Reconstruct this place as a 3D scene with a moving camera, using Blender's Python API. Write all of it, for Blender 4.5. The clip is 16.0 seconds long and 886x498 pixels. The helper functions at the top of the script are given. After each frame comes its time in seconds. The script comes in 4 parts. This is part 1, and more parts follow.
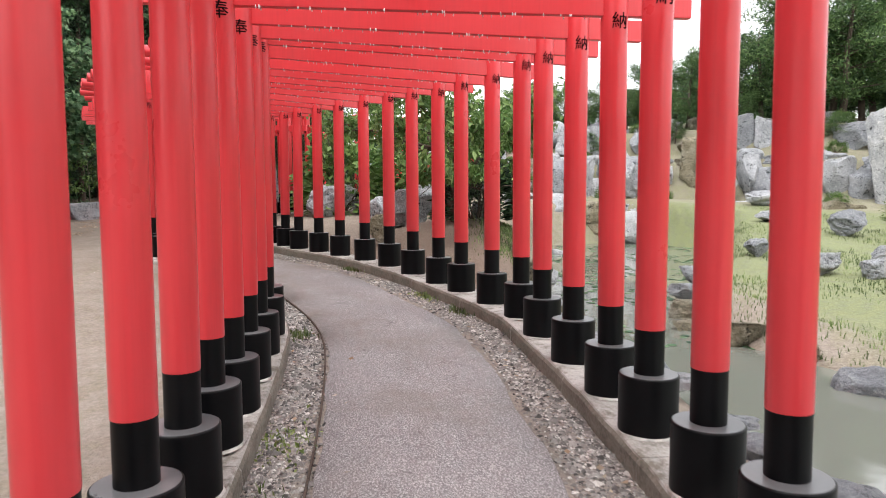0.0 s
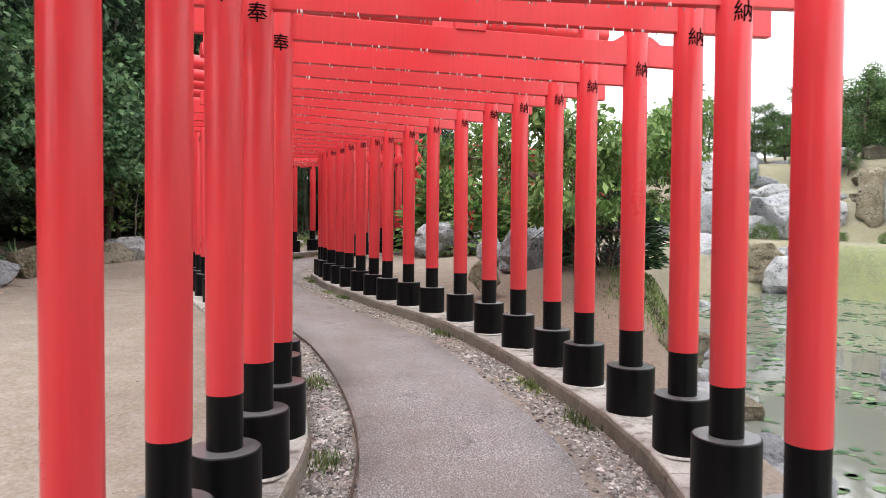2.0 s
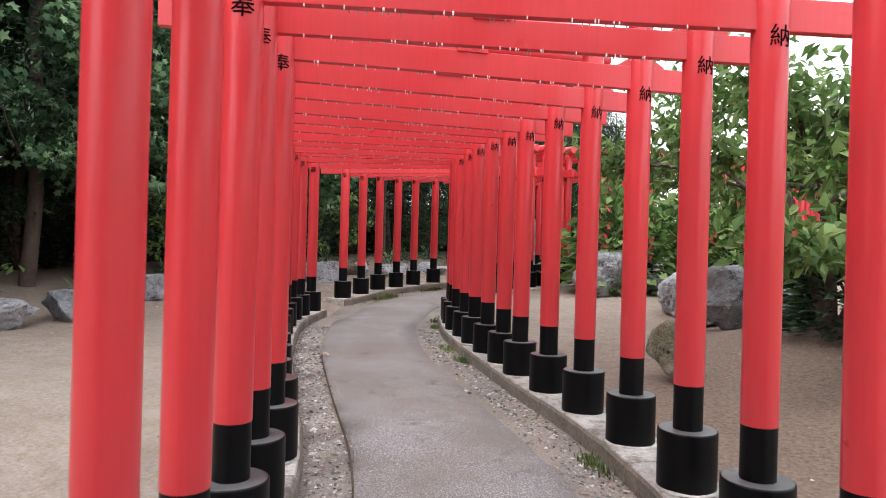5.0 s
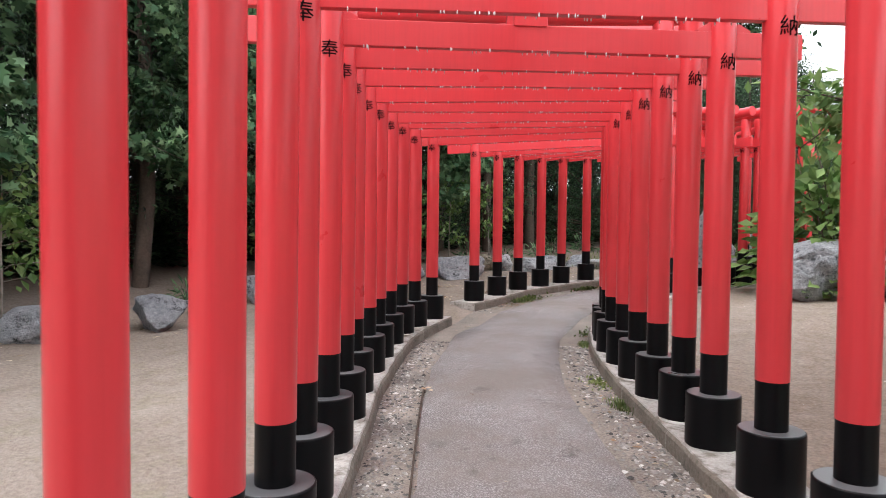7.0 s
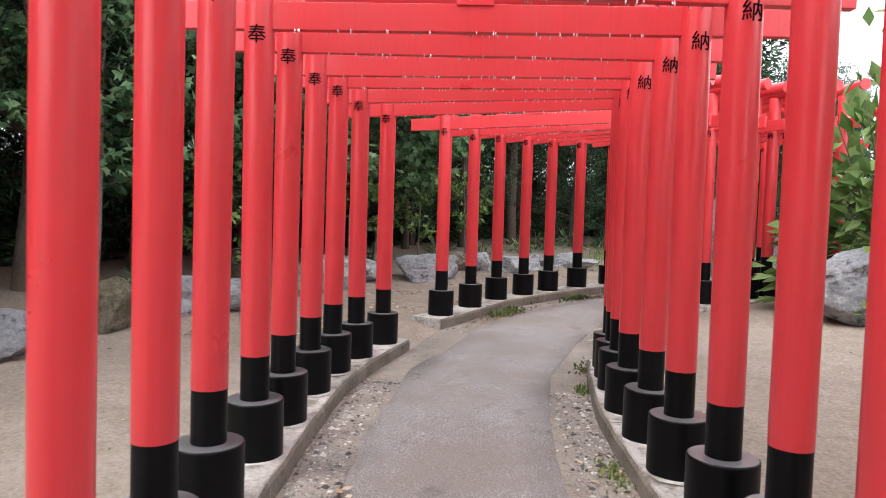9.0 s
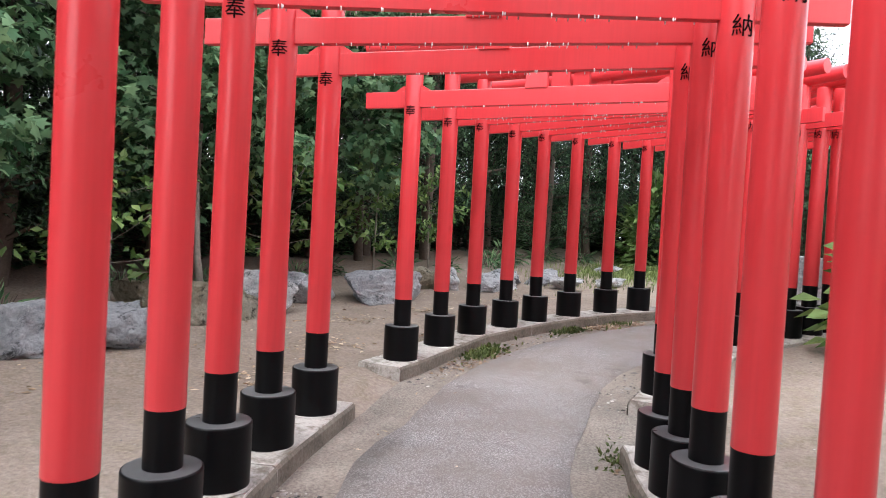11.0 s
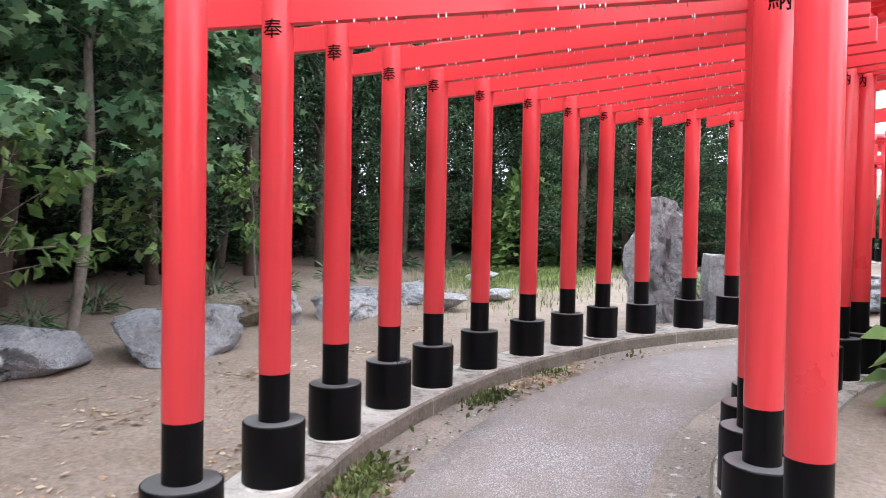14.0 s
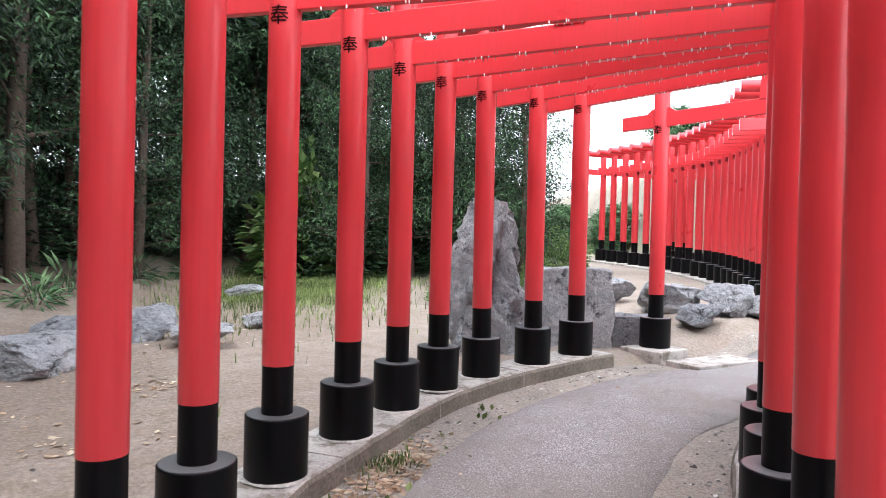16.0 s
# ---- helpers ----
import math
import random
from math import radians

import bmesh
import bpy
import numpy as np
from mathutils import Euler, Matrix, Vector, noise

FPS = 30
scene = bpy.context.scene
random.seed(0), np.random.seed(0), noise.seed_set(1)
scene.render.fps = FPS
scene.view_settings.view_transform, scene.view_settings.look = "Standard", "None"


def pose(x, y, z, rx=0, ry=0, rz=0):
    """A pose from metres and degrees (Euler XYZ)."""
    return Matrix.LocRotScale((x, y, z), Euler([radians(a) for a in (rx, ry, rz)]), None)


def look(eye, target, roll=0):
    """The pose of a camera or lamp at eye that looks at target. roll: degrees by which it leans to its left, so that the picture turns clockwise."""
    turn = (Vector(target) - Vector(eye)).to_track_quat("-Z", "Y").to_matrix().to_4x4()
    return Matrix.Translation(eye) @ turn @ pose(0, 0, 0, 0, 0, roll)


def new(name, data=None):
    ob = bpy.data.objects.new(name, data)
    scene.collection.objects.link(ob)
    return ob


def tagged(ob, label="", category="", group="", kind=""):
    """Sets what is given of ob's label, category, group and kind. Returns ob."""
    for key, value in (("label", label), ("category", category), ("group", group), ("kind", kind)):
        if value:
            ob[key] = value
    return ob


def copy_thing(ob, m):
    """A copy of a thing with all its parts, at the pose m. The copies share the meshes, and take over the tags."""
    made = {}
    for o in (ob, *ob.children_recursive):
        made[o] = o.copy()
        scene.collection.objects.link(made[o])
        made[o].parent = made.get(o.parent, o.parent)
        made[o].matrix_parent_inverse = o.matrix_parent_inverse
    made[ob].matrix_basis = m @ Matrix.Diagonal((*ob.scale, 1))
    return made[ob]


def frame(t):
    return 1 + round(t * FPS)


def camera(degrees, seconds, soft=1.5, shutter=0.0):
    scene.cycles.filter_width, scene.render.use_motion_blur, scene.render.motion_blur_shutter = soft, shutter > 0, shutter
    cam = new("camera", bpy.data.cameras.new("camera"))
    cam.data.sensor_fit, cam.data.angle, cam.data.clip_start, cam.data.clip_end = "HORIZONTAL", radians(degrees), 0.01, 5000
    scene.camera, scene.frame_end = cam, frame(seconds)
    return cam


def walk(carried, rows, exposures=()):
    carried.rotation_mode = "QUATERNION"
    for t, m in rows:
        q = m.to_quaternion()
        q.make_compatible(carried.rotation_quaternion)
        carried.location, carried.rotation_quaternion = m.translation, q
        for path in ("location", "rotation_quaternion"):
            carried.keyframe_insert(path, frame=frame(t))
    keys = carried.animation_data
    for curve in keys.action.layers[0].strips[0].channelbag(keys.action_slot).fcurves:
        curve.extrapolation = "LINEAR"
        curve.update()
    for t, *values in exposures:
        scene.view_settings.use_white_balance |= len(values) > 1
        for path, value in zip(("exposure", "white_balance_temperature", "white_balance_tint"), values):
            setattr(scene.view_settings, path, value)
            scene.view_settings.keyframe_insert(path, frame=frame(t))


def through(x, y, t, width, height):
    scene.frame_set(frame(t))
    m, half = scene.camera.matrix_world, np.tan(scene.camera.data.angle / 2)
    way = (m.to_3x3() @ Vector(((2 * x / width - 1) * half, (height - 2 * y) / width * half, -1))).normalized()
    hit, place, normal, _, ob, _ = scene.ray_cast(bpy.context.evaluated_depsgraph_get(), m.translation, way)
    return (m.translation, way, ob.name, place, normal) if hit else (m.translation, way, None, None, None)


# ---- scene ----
cam = camera(66.3, 16.0, soft=0.8, shutter=0.25)
PATH = [
    (0, (0.023, 1.170, 1.856), (0.037, 3.164, 1.699), -0.23),
    (0.5, (0.050, 1.726, 1.861), (-0.025, 3.720, 1.734), -0.07),
    (1, (0.091, 2.308, 1.853), (-0.072, 4.298, 1.730), 0.36),
    (1.5, (0.116, 2.889, 1.914), (-0.091, 4.874, 1.788), -0.73),
    (2, (0.137, 3.464, 1.960), (-0.219, 5.431, 1.904), 0.43),
    (2.5, (0.109, 4.035, 1.989), (-0.299, 5.992, 1.915), -0.12),
    (3, (0.069, 4.577, 2.011), (-0.477, 6.499, 1.917), 1.15),
    (5.5, (-0.492, 7.196, 2.190), (-1.368, 8.994, 2.203), 0.52),
    (6, (-0.670, 7.716, 2.209), (-1.598, 9.488, 2.240), -1.08),
    (6.5, (-0.940, 8.210, 2.217), (-2.066, 9.863, 2.232), 0.50),
    (7, (-1.180, 8.726, 2.219), (-2.410, 10.302, 2.170), 0.62),
    (7.5, (-1.425, 9.222, 2.220), (-2.731, 10.737, 2.187), 0.23),
    (8, (-1.713, 9.675, 2.249), (-3.042, 11.169, 2.214), 1.25),
    (8.5, (-2.029, 10.120, 2.304), (-3.253, 11.700, 2.229), -0.04),
    (9, (-2.304, 10.587, 2.332), (-3.488, 12.197, 2.250), 1.74),
    (11.5, (-4.021, 12.853, 2.374), (-5.054, 14.565, 2.320), 2.64),
    (12, (-4.335, 13.355, 2.388), (-5.308, 15.097, 2.262), 1.63),
    (12.5, (-4.668, 13.804, 2.426), (-5.658, 15.539, 2.317), 2.68),
    (13, (-4.967, 14.310, 2.440), (-5.801, 16.127, 2.365), 1.39),
    (13.5, (-5.255, 14.792, 2.441), (-6.075, 16.616, 2.398), 1.07),
    (14, (-5.545, 15.278, 2.467), (-6.193, 17.169, 2.419), 1.02),
    (14.5, (-5.808, 15.790, 2.479), (-6.311, 17.726, 2.493), 0.18),
    (15, (-6.055, 16.297, 2.486), (-6.395, 18.268, 2.534), 1.96),
    (15.5, (-6.242, 16.861, 2.506), (-6.348, 18.858, 2.512), 0.16),
    (16, (-6.407, 17.412, 2.543), (-6.342, 19.411, 2.510), 1.39),
]
walk(cam, [(t, look(eye, target, roll)) for t, eye, target, roll in PATH], exposures=[(0, 1.08, 6650, 10), (1, 1.16, 6650, 10), (3, 1.24, 6550, 10), (5.5, 1.18, 6400, 10), (7.5, 1.36, 6400, 10), (9, 1.45, 6450, 10), (12, 1.72, 6200, 10), (14.5, 1.93, 6050, 10), (16, 1.8, 6100, 10)])

# ---- sky, sun ----
world = bpy.data.worlds.new("overcast_sky")
scene.world = world
world.use_nodes = True
wn = world.node_tree.nodes
wl = world.node_tree.links
sky = wn.new("ShaderNodeTexSky")
sky.sky_type = "NISHITA"
sky.sun_disc = False
sky.sun_elevation = radians(58)
sky.sun_rotation = radians(150)
sky.air_density, sky.dust_density = 1.6, 6.0
cloud = wn.new("ShaderNodeMix")
cloud.data_type = "RGBA"
cloud.inputs[0].default_value = 0.8
wl.new(sky.outputs[0], cloud.inputs[6])
cloud.inputs[7].default_value = (11.6, 11.9, 12.6, 1)
wl.new(cloud.outputs[2], wn["Background"].inputs[0])
wn["Background"].inputs[1].default_value = 0.105

sun = new("sun", bpy.data.lights.new("sun", "SUN"))
sun.data.energy, sun.data.angle = 1.0, radians(25)
sun.data.color = (1.0, 0.97, 0.95)
sun.matrix_world = look((-8, -14, 24), (0, 0, 0))


# ---- materials ----
def material(name, rough=0.8, metal=0.0, coat=0.0):
    m = bpy.data.materials.new(name)
    m.use_nodes = True
    b = m.node_tree.nodes["Principled BSDF"]
    b.inputs["Roughness"].default_value = rough
    b.inputs["Metallic"].default_value = metal
    b.inputs["Coat Weight"].default_value = coat
    return m, m.node_tree.nodes, m.node_tree.links, b


def noise_tex(n, l, scale, detail=6, rough=0.6, space="Object"):
    tc = n.new("ShaderNodeTexCoord")
    t = n.new("ShaderNodeTexNoise")
    t.inputs["Scale"].default_value = scale
    t.inputs["Detail"].default_value = detail
    t.inputs["Roughness"].default_value = rough
    if space == "World":
        g = n.new("ShaderNodeNewGeometry")
        l.new(g.outputs["Position"], t.inputs["Vector"])
    else:
        l.new(tc.outputs["Object"], t.inputs["Vector"])
    return t.outputs["Fac"]


def ramp(n, l, fac, stops):
    r = n.new("ShaderNodeValToRGB")
    e = r.color_ramp.elements
    while len(e) < len(stops):
        e.new(0.5)
    for k, (p, c) in zip(e, stops):
        k.position, k.color = p, (*c, 1)
    l.new(fac, r.inputs[0])
    return r.outputs[0]


def mix(n, l, fac, a, b, mode="MIX"):
    m = n.new("ShaderNodeMix")
    m.data_type, m.blend_type = "RGBA", mode
    for sock, v in ((0, fac), (6, a), (7, b)):
        if isinstance(v, (int, float)):
            m.inputs[sock].default_value = v
        elif isinstance(v, tuple):
            m.inputs[sock].default_value = (*v, 1)
        else:
            l.new(v, m.inputs[sock])
    return m.outputs[2]


def bump(n, l, b, height, strength=0.3, dist=0.01):
    u = n.new("ShaderNodeBump")
    u.inputs["Strength"].default_value, u.inputs["Distance"].default_value = strength, dist
    l.new(height, u.inputs["Height"])
    l.new(u.outputs[0], b.inputs["Normal"])


def two_scale(name, big, small, stops_big, stops_small, mixv=0.5, rough=0.85, bumpy=0.4, dist=0.01, coat=0.0, space="World", dirt=None):
    m, n, l, b = material(name, rough, 0, coat)
    f1, f2 = noise_tex(n, l, big, 4, 0.6, space), noise_tex(n, l, small, 8, 0.7, space)
    col = mix(n, l, mixv, ramp(n, l, f1, stops_big), ramp(n, l, f2, stops_small))
    if dirt:
        f3 = noise_tex(n, l, 0.9, 7, 0.7, space)
        pos = n.new("ShaderNodeNewGeometry")
        axis = n.new("ShaderNodeSeparateXYZ")
        l.new(pos.outputs["Position"], axis.inputs[0])
        along = n.new("ShaderNodeMapRange")
        for k, v in ((1, 7.0), (2, 12.0), (3, 0.0), (4, 0.13)):
            along.inputs[k].default_value = v
        l.new(axis.outputs[1], along.inputs[0])
        more = n.new("ShaderNodeMath")
        l.new(f3, more.inputs[0])
        l.new(along.outputs[0], more.inputs[1])
        col = mix(n, l, ramp(n, l, more.outputs[0], [(0.48, (0, 0, 0)), (0.72, (0.75, 0.75, 0.75))]), col, dirt)
        f4 = noise_tex(n, l, 3.1, 7, 0.75, space)
        col = mix(n, l, ramp(n, l, f4, [(0.28, (0.55, 0.55, 0.55)), (0.42, (0, 0, 0))]), col, (0.06, 0.056, 0.052))
    l.new(col, b.inputs["Base Color"])
    bump(n, l, b, f2, bumpy, dist)
    return m


def paint(name, base, worn, rough, gloss=0.5):
    m, n, l, b = material(name, rough)
    b.inputs["Specular IOR Level"].default_value = gloss
    f1, f2 = noise_tex(n, l, 2.3, 5, 0.6, "World"), noise_tex(n, l, 60, 5, 0.6, "World")
    info = n.new("ShaderNodeObjectInfo")
    vary = n.new("ShaderNodeMapRange")
    vary.inputs[3].default_value, vary.inputs[4].default_value = 0.0, 0.35
    l.new(info.outputs["Random"], vary.inputs[0])
    c = mix(n, l, vary.outputs[0], base, worn)
    c = mix(n, l, ramp(n, l, f1, [(0.45, (0, 0, 0)), (0.75, (0.5, 0.5, 0.5))]), c, worn)
    geo = n.new("ShaderNodeNewGeometry")
    mp = n.new("ShaderNodeMapping")
    mp.inputs["Scale"].default_value = (55, 55, 1.6)
    l.new(geo.outputs["Position"], mp.inputs["Vector"])
    st = n.new("ShaderNodeTexNoise")
    st.inputs["Scale"].default_value, st.inputs["Detail"].default_value = 1.0, 4
    l.new(mp.outputs[0], st.inputs["Vector"])
    c = mix(n, l, 1.0, c, ramp(n, l, st.outputs["Fac"], [(0.3, (0.94, 0.94, 0.94)), (0.6, (1, 1, 1))]), "MULTIPLY")
    l.new(c, b.inputs["Base Color"])
    r = n.new("ShaderNodeMapRange")
    r.inputs[3].default_value, r.inputs[4].default_value = rough - 0.08, rough + 0.15
    l.new(f1, r.inputs[0])
    l.new(r.outputs[0], b.inputs["Roughness"])
    bump(n, l, b, f2, 0.08, 0.003)
    return m


RED = paint("vermilion_paint", (0.68, 0.046, 0.056), (0.6, 0.052, 0.062), 0.28)
BLACK = paint("black_paint", (0.0016, 0.0016, 0.0022), (0.004, 0.004, 0.005), 0.36, 0.16)
# black tops of the feet; the grey is the sky's reflection put into the colour
CAP = paint("black_paint_sky_sheen", (0.08, 0.08, 0.085), (0.2, 0.2, 0.205), 0.27)
INK = material("black_ink", 0.9)[0]
INK.node_tree.nodes["Principled BSDF"].inputs["Base Color"].default_value = (0.008, 0.002, 0.003, 1)
INK.node_tree.nodes["Principled BSDF"].inputs["Specular IOR Level"].default_value = 0.1
ASPHALT = two_scale("worn_asphalt", 1.1, 95, [(0.3, (0.17, 0.16, 0.161)), (0.7, (0.285, 0.267, 0.265))],
                    [(0.34, (0.05, 0.047, 0.05)), (0.5, (0.235, 0.222, 0.225)), (0.6, (0.74, 0.72, 0.72))], 0.6, 0.85, 1.0, 0.009, dirt=(0.2, 0.176, 0.154))
GRAVEL = two_scale("gravel_bed", 1.3, 60, [(0.38, (0.15, 0.135, 0.115)), (0.6, (0.34, 0.29, 0.242))],
                   [(0.35, (0.08, 0.073, 0.066)), (0.65, (0.46, 0.42, 0.37))], 0.5, 0.95, 1.0, 0.014)


def concrete():
    """Cast concrete, pale where it is worn, with dark moss and dirt in broad blotches."""
    m, n, l, b = material("weathered_concrete", 0.9)
    f1, f2, f3 = (noise_tex(n, l, q, 7, 0.7, "World") for q in (2.2, 60, 6.5))
    c = mix(n, l, 0.45, ramp(n, l, f1, [(0.36, (0.19, 0.175, 0.15)), (0.58, (0.5, 0.475, 0.44))]), ramp(n, l, f2, [(0.3, (0.18, 0.17, 0.155)), (0.68, (0.62, 0.59, 0.56))]))
    c = mix(n, l, ramp(n, l, f3, [(0.5, (0, 0, 0)), (0.62, (0.8, 0.8, 0.8))]), c, (0.13, 0.11, 0.08))
    l.new(c, b.inputs["Base Color"])
    bump(n, l, b, f2, 0.7, 0.008)
    return m


CONCRETE = concrete()
# damp and moss, and the shadow on the kerb's inner face, in one colour
DAMP_SHADE = two_scale("damp_mossy_shaded_concrete", 3.0, 40, [(0.36, (0.07, 0.062, 0.045)), (0.64, (0.22, 0.195, 0.155))],
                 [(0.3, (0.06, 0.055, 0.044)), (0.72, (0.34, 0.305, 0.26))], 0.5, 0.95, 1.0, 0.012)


def stone(name, dark, mid, light, tint):
    """Veined rough stone: broad tone, fine grain, dark cracks and pale veins."""
    m, n, l, b = material(name, 0.85)
    f1, f2, f3 = noise_tex(n, l, 1.6, 6, 0.65), noise_tex(n, l, 18, 8, 0.75), noise_tex(n, l, 4.5, 9, 0.8)
    c = mix(n, l, 0.5, ramp(n, l, f1, [(0.32, dark), (0.5, mid), (0.66, light)]), ramp(n, l, f2, [(0.35, dark), (0.52, mid), (0.66, light)]))
    c = mix(n, l, ramp(n, l, f3, [(0.37, (0.95, 0.95, 0.95)), (0.455, (0, 0, 0))]), c, tuple(0.12 * v for v in dark))
    c = mix(n, l, ramp(n, l, f3, [(0.58, (0, 0, 0)), (0.66, (0.8, 0.8, 0.8))]), c, tint)
    info = n.new("ShaderNodeObjectInfo")
    c = mix(n, l, 1.0, c, ramp(n, l, info.outputs["Random"], [(0.0, (0.55, 0.56, 0.58)), (0.5, (0.9, 0.9, 0.91)), (1.0, (1, 0.99, 0.97))]), "MULTIPLY")
    l.new(c, b.inputs["Base Color"])
    h = n.new("ShaderNodeMath")
    h.operation = "MULTIPLY_ADD"
    l.new(f3, h.inputs[0])
    h.inputs[1].default_value = 2.5
    l.new(f2, h.inputs[2])
    bump(n, l, b, h.outputs[0], 1.0, 0.05)
    return m


ROCK = stone("grey_garden_rock", (0.25, 0.265, 0.285), (0.52, 0.535, 0.56), (0.78, 0.78, 0.79), (0.86, 0.85, 0.84))
ROCK_MOSS = stone("brown_mossy_rock", (0.11, 0.1, 0.055), (0.3, 0.26, 0.18), (0.46, 0.43, 0.36), (0.5, 0.46, 0.34))
MORTAR = two_scale("pale_mortar", 7, 60, [(0.4, (0.2, 0.19, 0.17)), (0.62, (0.6, 0.59, 0.56))], [(0.3, (0.25, 0.24, 0.22)), (0.7, (0.6, 0.59, 0.56))], 0.4)
BARK = two_scale("brown_bark", 3, 22, [(0.3, (0.04, 0.028, 0.021)), (0.7, (0.11, 0.076, 0.058))],
                 [(0.3, (0.03, 0.022, 0.018)), (0.7, (0.13, 0.096, 0.072))], 0.5, 0.95, 0.9, 0.02)
BARK_GREY = two_scale("grey_bark", 3, 22, [(0.3, (0.1, 0.085, 0.07)), (0.7, (0.3, 0.26, 0.22))],
                      [(0.3, (0.07, 0.06, 0.05)), (0.7, (0.3, 0.26, 0.22))], 0.5, 0.95, 0.9, 0.02)


def soil():
    m, n, l, b = material("bare_sandy_soil", 0.95)
    f1, f2, f3 = (noise_tex(n, l, s, 6, 0.65, "World") for s in (0.45, 30, 5))
    dirt = mix(n, l, 0.4, ramp(n, l, f1, [(0.34, (0.17, 0.137, 0.112)), (0.48, (0.262, 0.218, 0.184)), (0.64, (0.35, 0.302, 0.257))]),
               ramp(n, l, f2, [(0.32, (0.12, 0.096, 0.078)), (0.5, (0.265, 0.222, 0.188)), (0.68, (0.41, 0.36, 0.312))]))
    f4 = noise_tex(n, l, 2.1, 7, 0.7, "World")
    dirt = mix(n, l, ramp(n, l, f4, [(0.5, (0, 0, 0)), (0.66, (0.5, 0.5, 0.5))]), dirt, (0.2, 0.158, 0.125))
    green = mix(n, l, 0.5, ramp(n, l, f3, [(0.36, (0.08, 0.115, 0.04)), (0.62, (0.24, 0.26, 0.12))]),
                ramp(n, l, f2, [(0.3, (0.06, 0.1, 0.025)), (0.7, (0.25, 0.3, 0.12))]))
    litter = ramp(n, l, f2, [(0.3, (0.05, 0.037, 0.026)), (0.7, (0.2, 0.145, 0.1))])
    at = n.new("ShaderNodeAttribute")
    at.attribute_name = "cover"
    sep = n.new("ShaderNodeSeparateColor")
    l.new(at.outputs["Color"], sep.inputs[0])

    def cut(sock):
        a = n.new("ShaderNodeMath")
        a.operation = "MULTIPLY_ADD"
        l.new(f3, a.inputs[0])
        a.inputs[1].default_value = 1.2
        a.inputs[2].default_value = -0.6
        s = n.new("ShaderNodeMath")
        s.operation = "ADD"
        s.use_clamp = True
        l.new(sock, s.inputs[0])
        l.new(a.outputs[0], s.inputs[1])
        return s.outputs[0]
    c = mix(n, l, cut(sep.outputs[0]), dirt, green)
    c = mix(n, l, sep.outputs[1], c, litter)
    brown = ramp(n, l, f2, [(0.3, (0.095, 0.066, 0.048)), (0.7, (0.25, 0.182, 0.138))])
    c = mix(n, l, cut(sep.outputs[2]), c, brown)
    l.new(c, b.inputs["Base Color"])
    bump(n, l, b, f2, 1.0, 0.02)
    return m


SOIL = soil()


def foliage(name, dark, light, rough=0.55, through=0.28, patch=0.28):
    m, n, l, b = material(name, rough)
    b.inputs["Specular IOR Level"].default_value = 0.25
    g = n.new("ShaderNodeNewGeometry")
    f = noise_tex(n, l, 1.3, 4, 0.6, "World")
    pw = n.new("ShaderNodeMath")
    pw.operation = "POWER"
    l.new(g.outputs["Random Per Island"], pw.inputs[0])
    pw.inputs[1].default_value = 1.7
    a = mix(n, l, pw.outputs[0], dark, light)
    c = mix(n, l, 1.0, a, ramp(n, l, f, [(0.36, (patch, patch + 0.02, patch + 0.02)), (0.62, (1.0, 1.0, 1.0))]), "MULTIPLY")
    l.new(c, b.inputs["Base Color"])
    t = n.new("ShaderNodeBsdfTranslucent")
    l.new(c, t.inputs[0])
    ms = n.new("ShaderNodeMixShader")
    ms.inputs[0].default_value = through
    l.new(b.outputs[0], ms.inputs[1])
    l.new(t.outputs[0], ms.inputs[2])
    l.new(ms.outputs[0], n["Material Output"].inputs[0])
    return m


LEAF_DARK = foliage("dark_conifer_needles", (0.008, 0.022, 0.012), (0.13, 0.24, 0.11), 0.5, 0.15)
LEAF_MID = foliage("mid_green_leaves", (0.04, 0.11, 0.045), (0.28, 0.44, 0.22), patch=0.35)
LEAF_LIGHT = foliage("light_green_leaves", (0.085, 0.17, 0.04), (0.33, 0.46, 0.17), 0.4, 0.4, 0.5)
LEAF_RED = foliage("reddish_leaves", (0.3, 0.06, 0.02), (0.55, 0.14, 0.05))
LEAF_PINE = foliage("pine_needles", (0.035, 0.085, 0.03), (0.26, 0.4, 0.14), patch=0.45)
HERB = foliage("bright_weeds", (0.14, 0.2, 0.05), (0.4, 0.48, 0.2))
GRASS = foliage("grass_blades", (0.11, 0.17, 0.05), (0.31, 0.38, 0.16))
DRY = foliage("dry_leaves", (0.42, 0.28, 0.18), (0.8, 0.68, 0.52), 0.8)


def pebble_stone():
    m, n, l, b = material("loose_pebbles", 0.85)
    g = n.new("ShaderNodeNewGeometry")
    c = ramp(n, l, g.outputs["Random Per Island"], [(0.0, (0.05, 0.048, 0.046)), (0.35, (0.21, 0.203, 0.19)), (0.8, (0.39, 0.375, 0.35)), (1.0, (0.76, 0.74, 0.7))])
    f = noise_tex(n, l, 70, 5, 0.7, "World")
    l.new(mix(n, l, 1.0, c, ramp(n, l, f, [(0.3, (0.6, 0.6, 0.6)), (0.7, (1, 1, 1))]), "MULTIPLY"), b.inputs["Base Color"])
    bump(n, l, b, f, 0.4, 0.004)
    return m


PEBBLE = pebble_stone()


def water():
    m, n, l, b = material("pond_water", 0.04)
    b.inputs["Base Color"].default_value = (0.16, 0.168, 0.145, 1)
    b.inputs["IOR"].default_value = 1.5
    bump(n, l, b, noise_tex(n, l, 5, 3, 0.5, "World"), 0.12, 0.012)
    return m


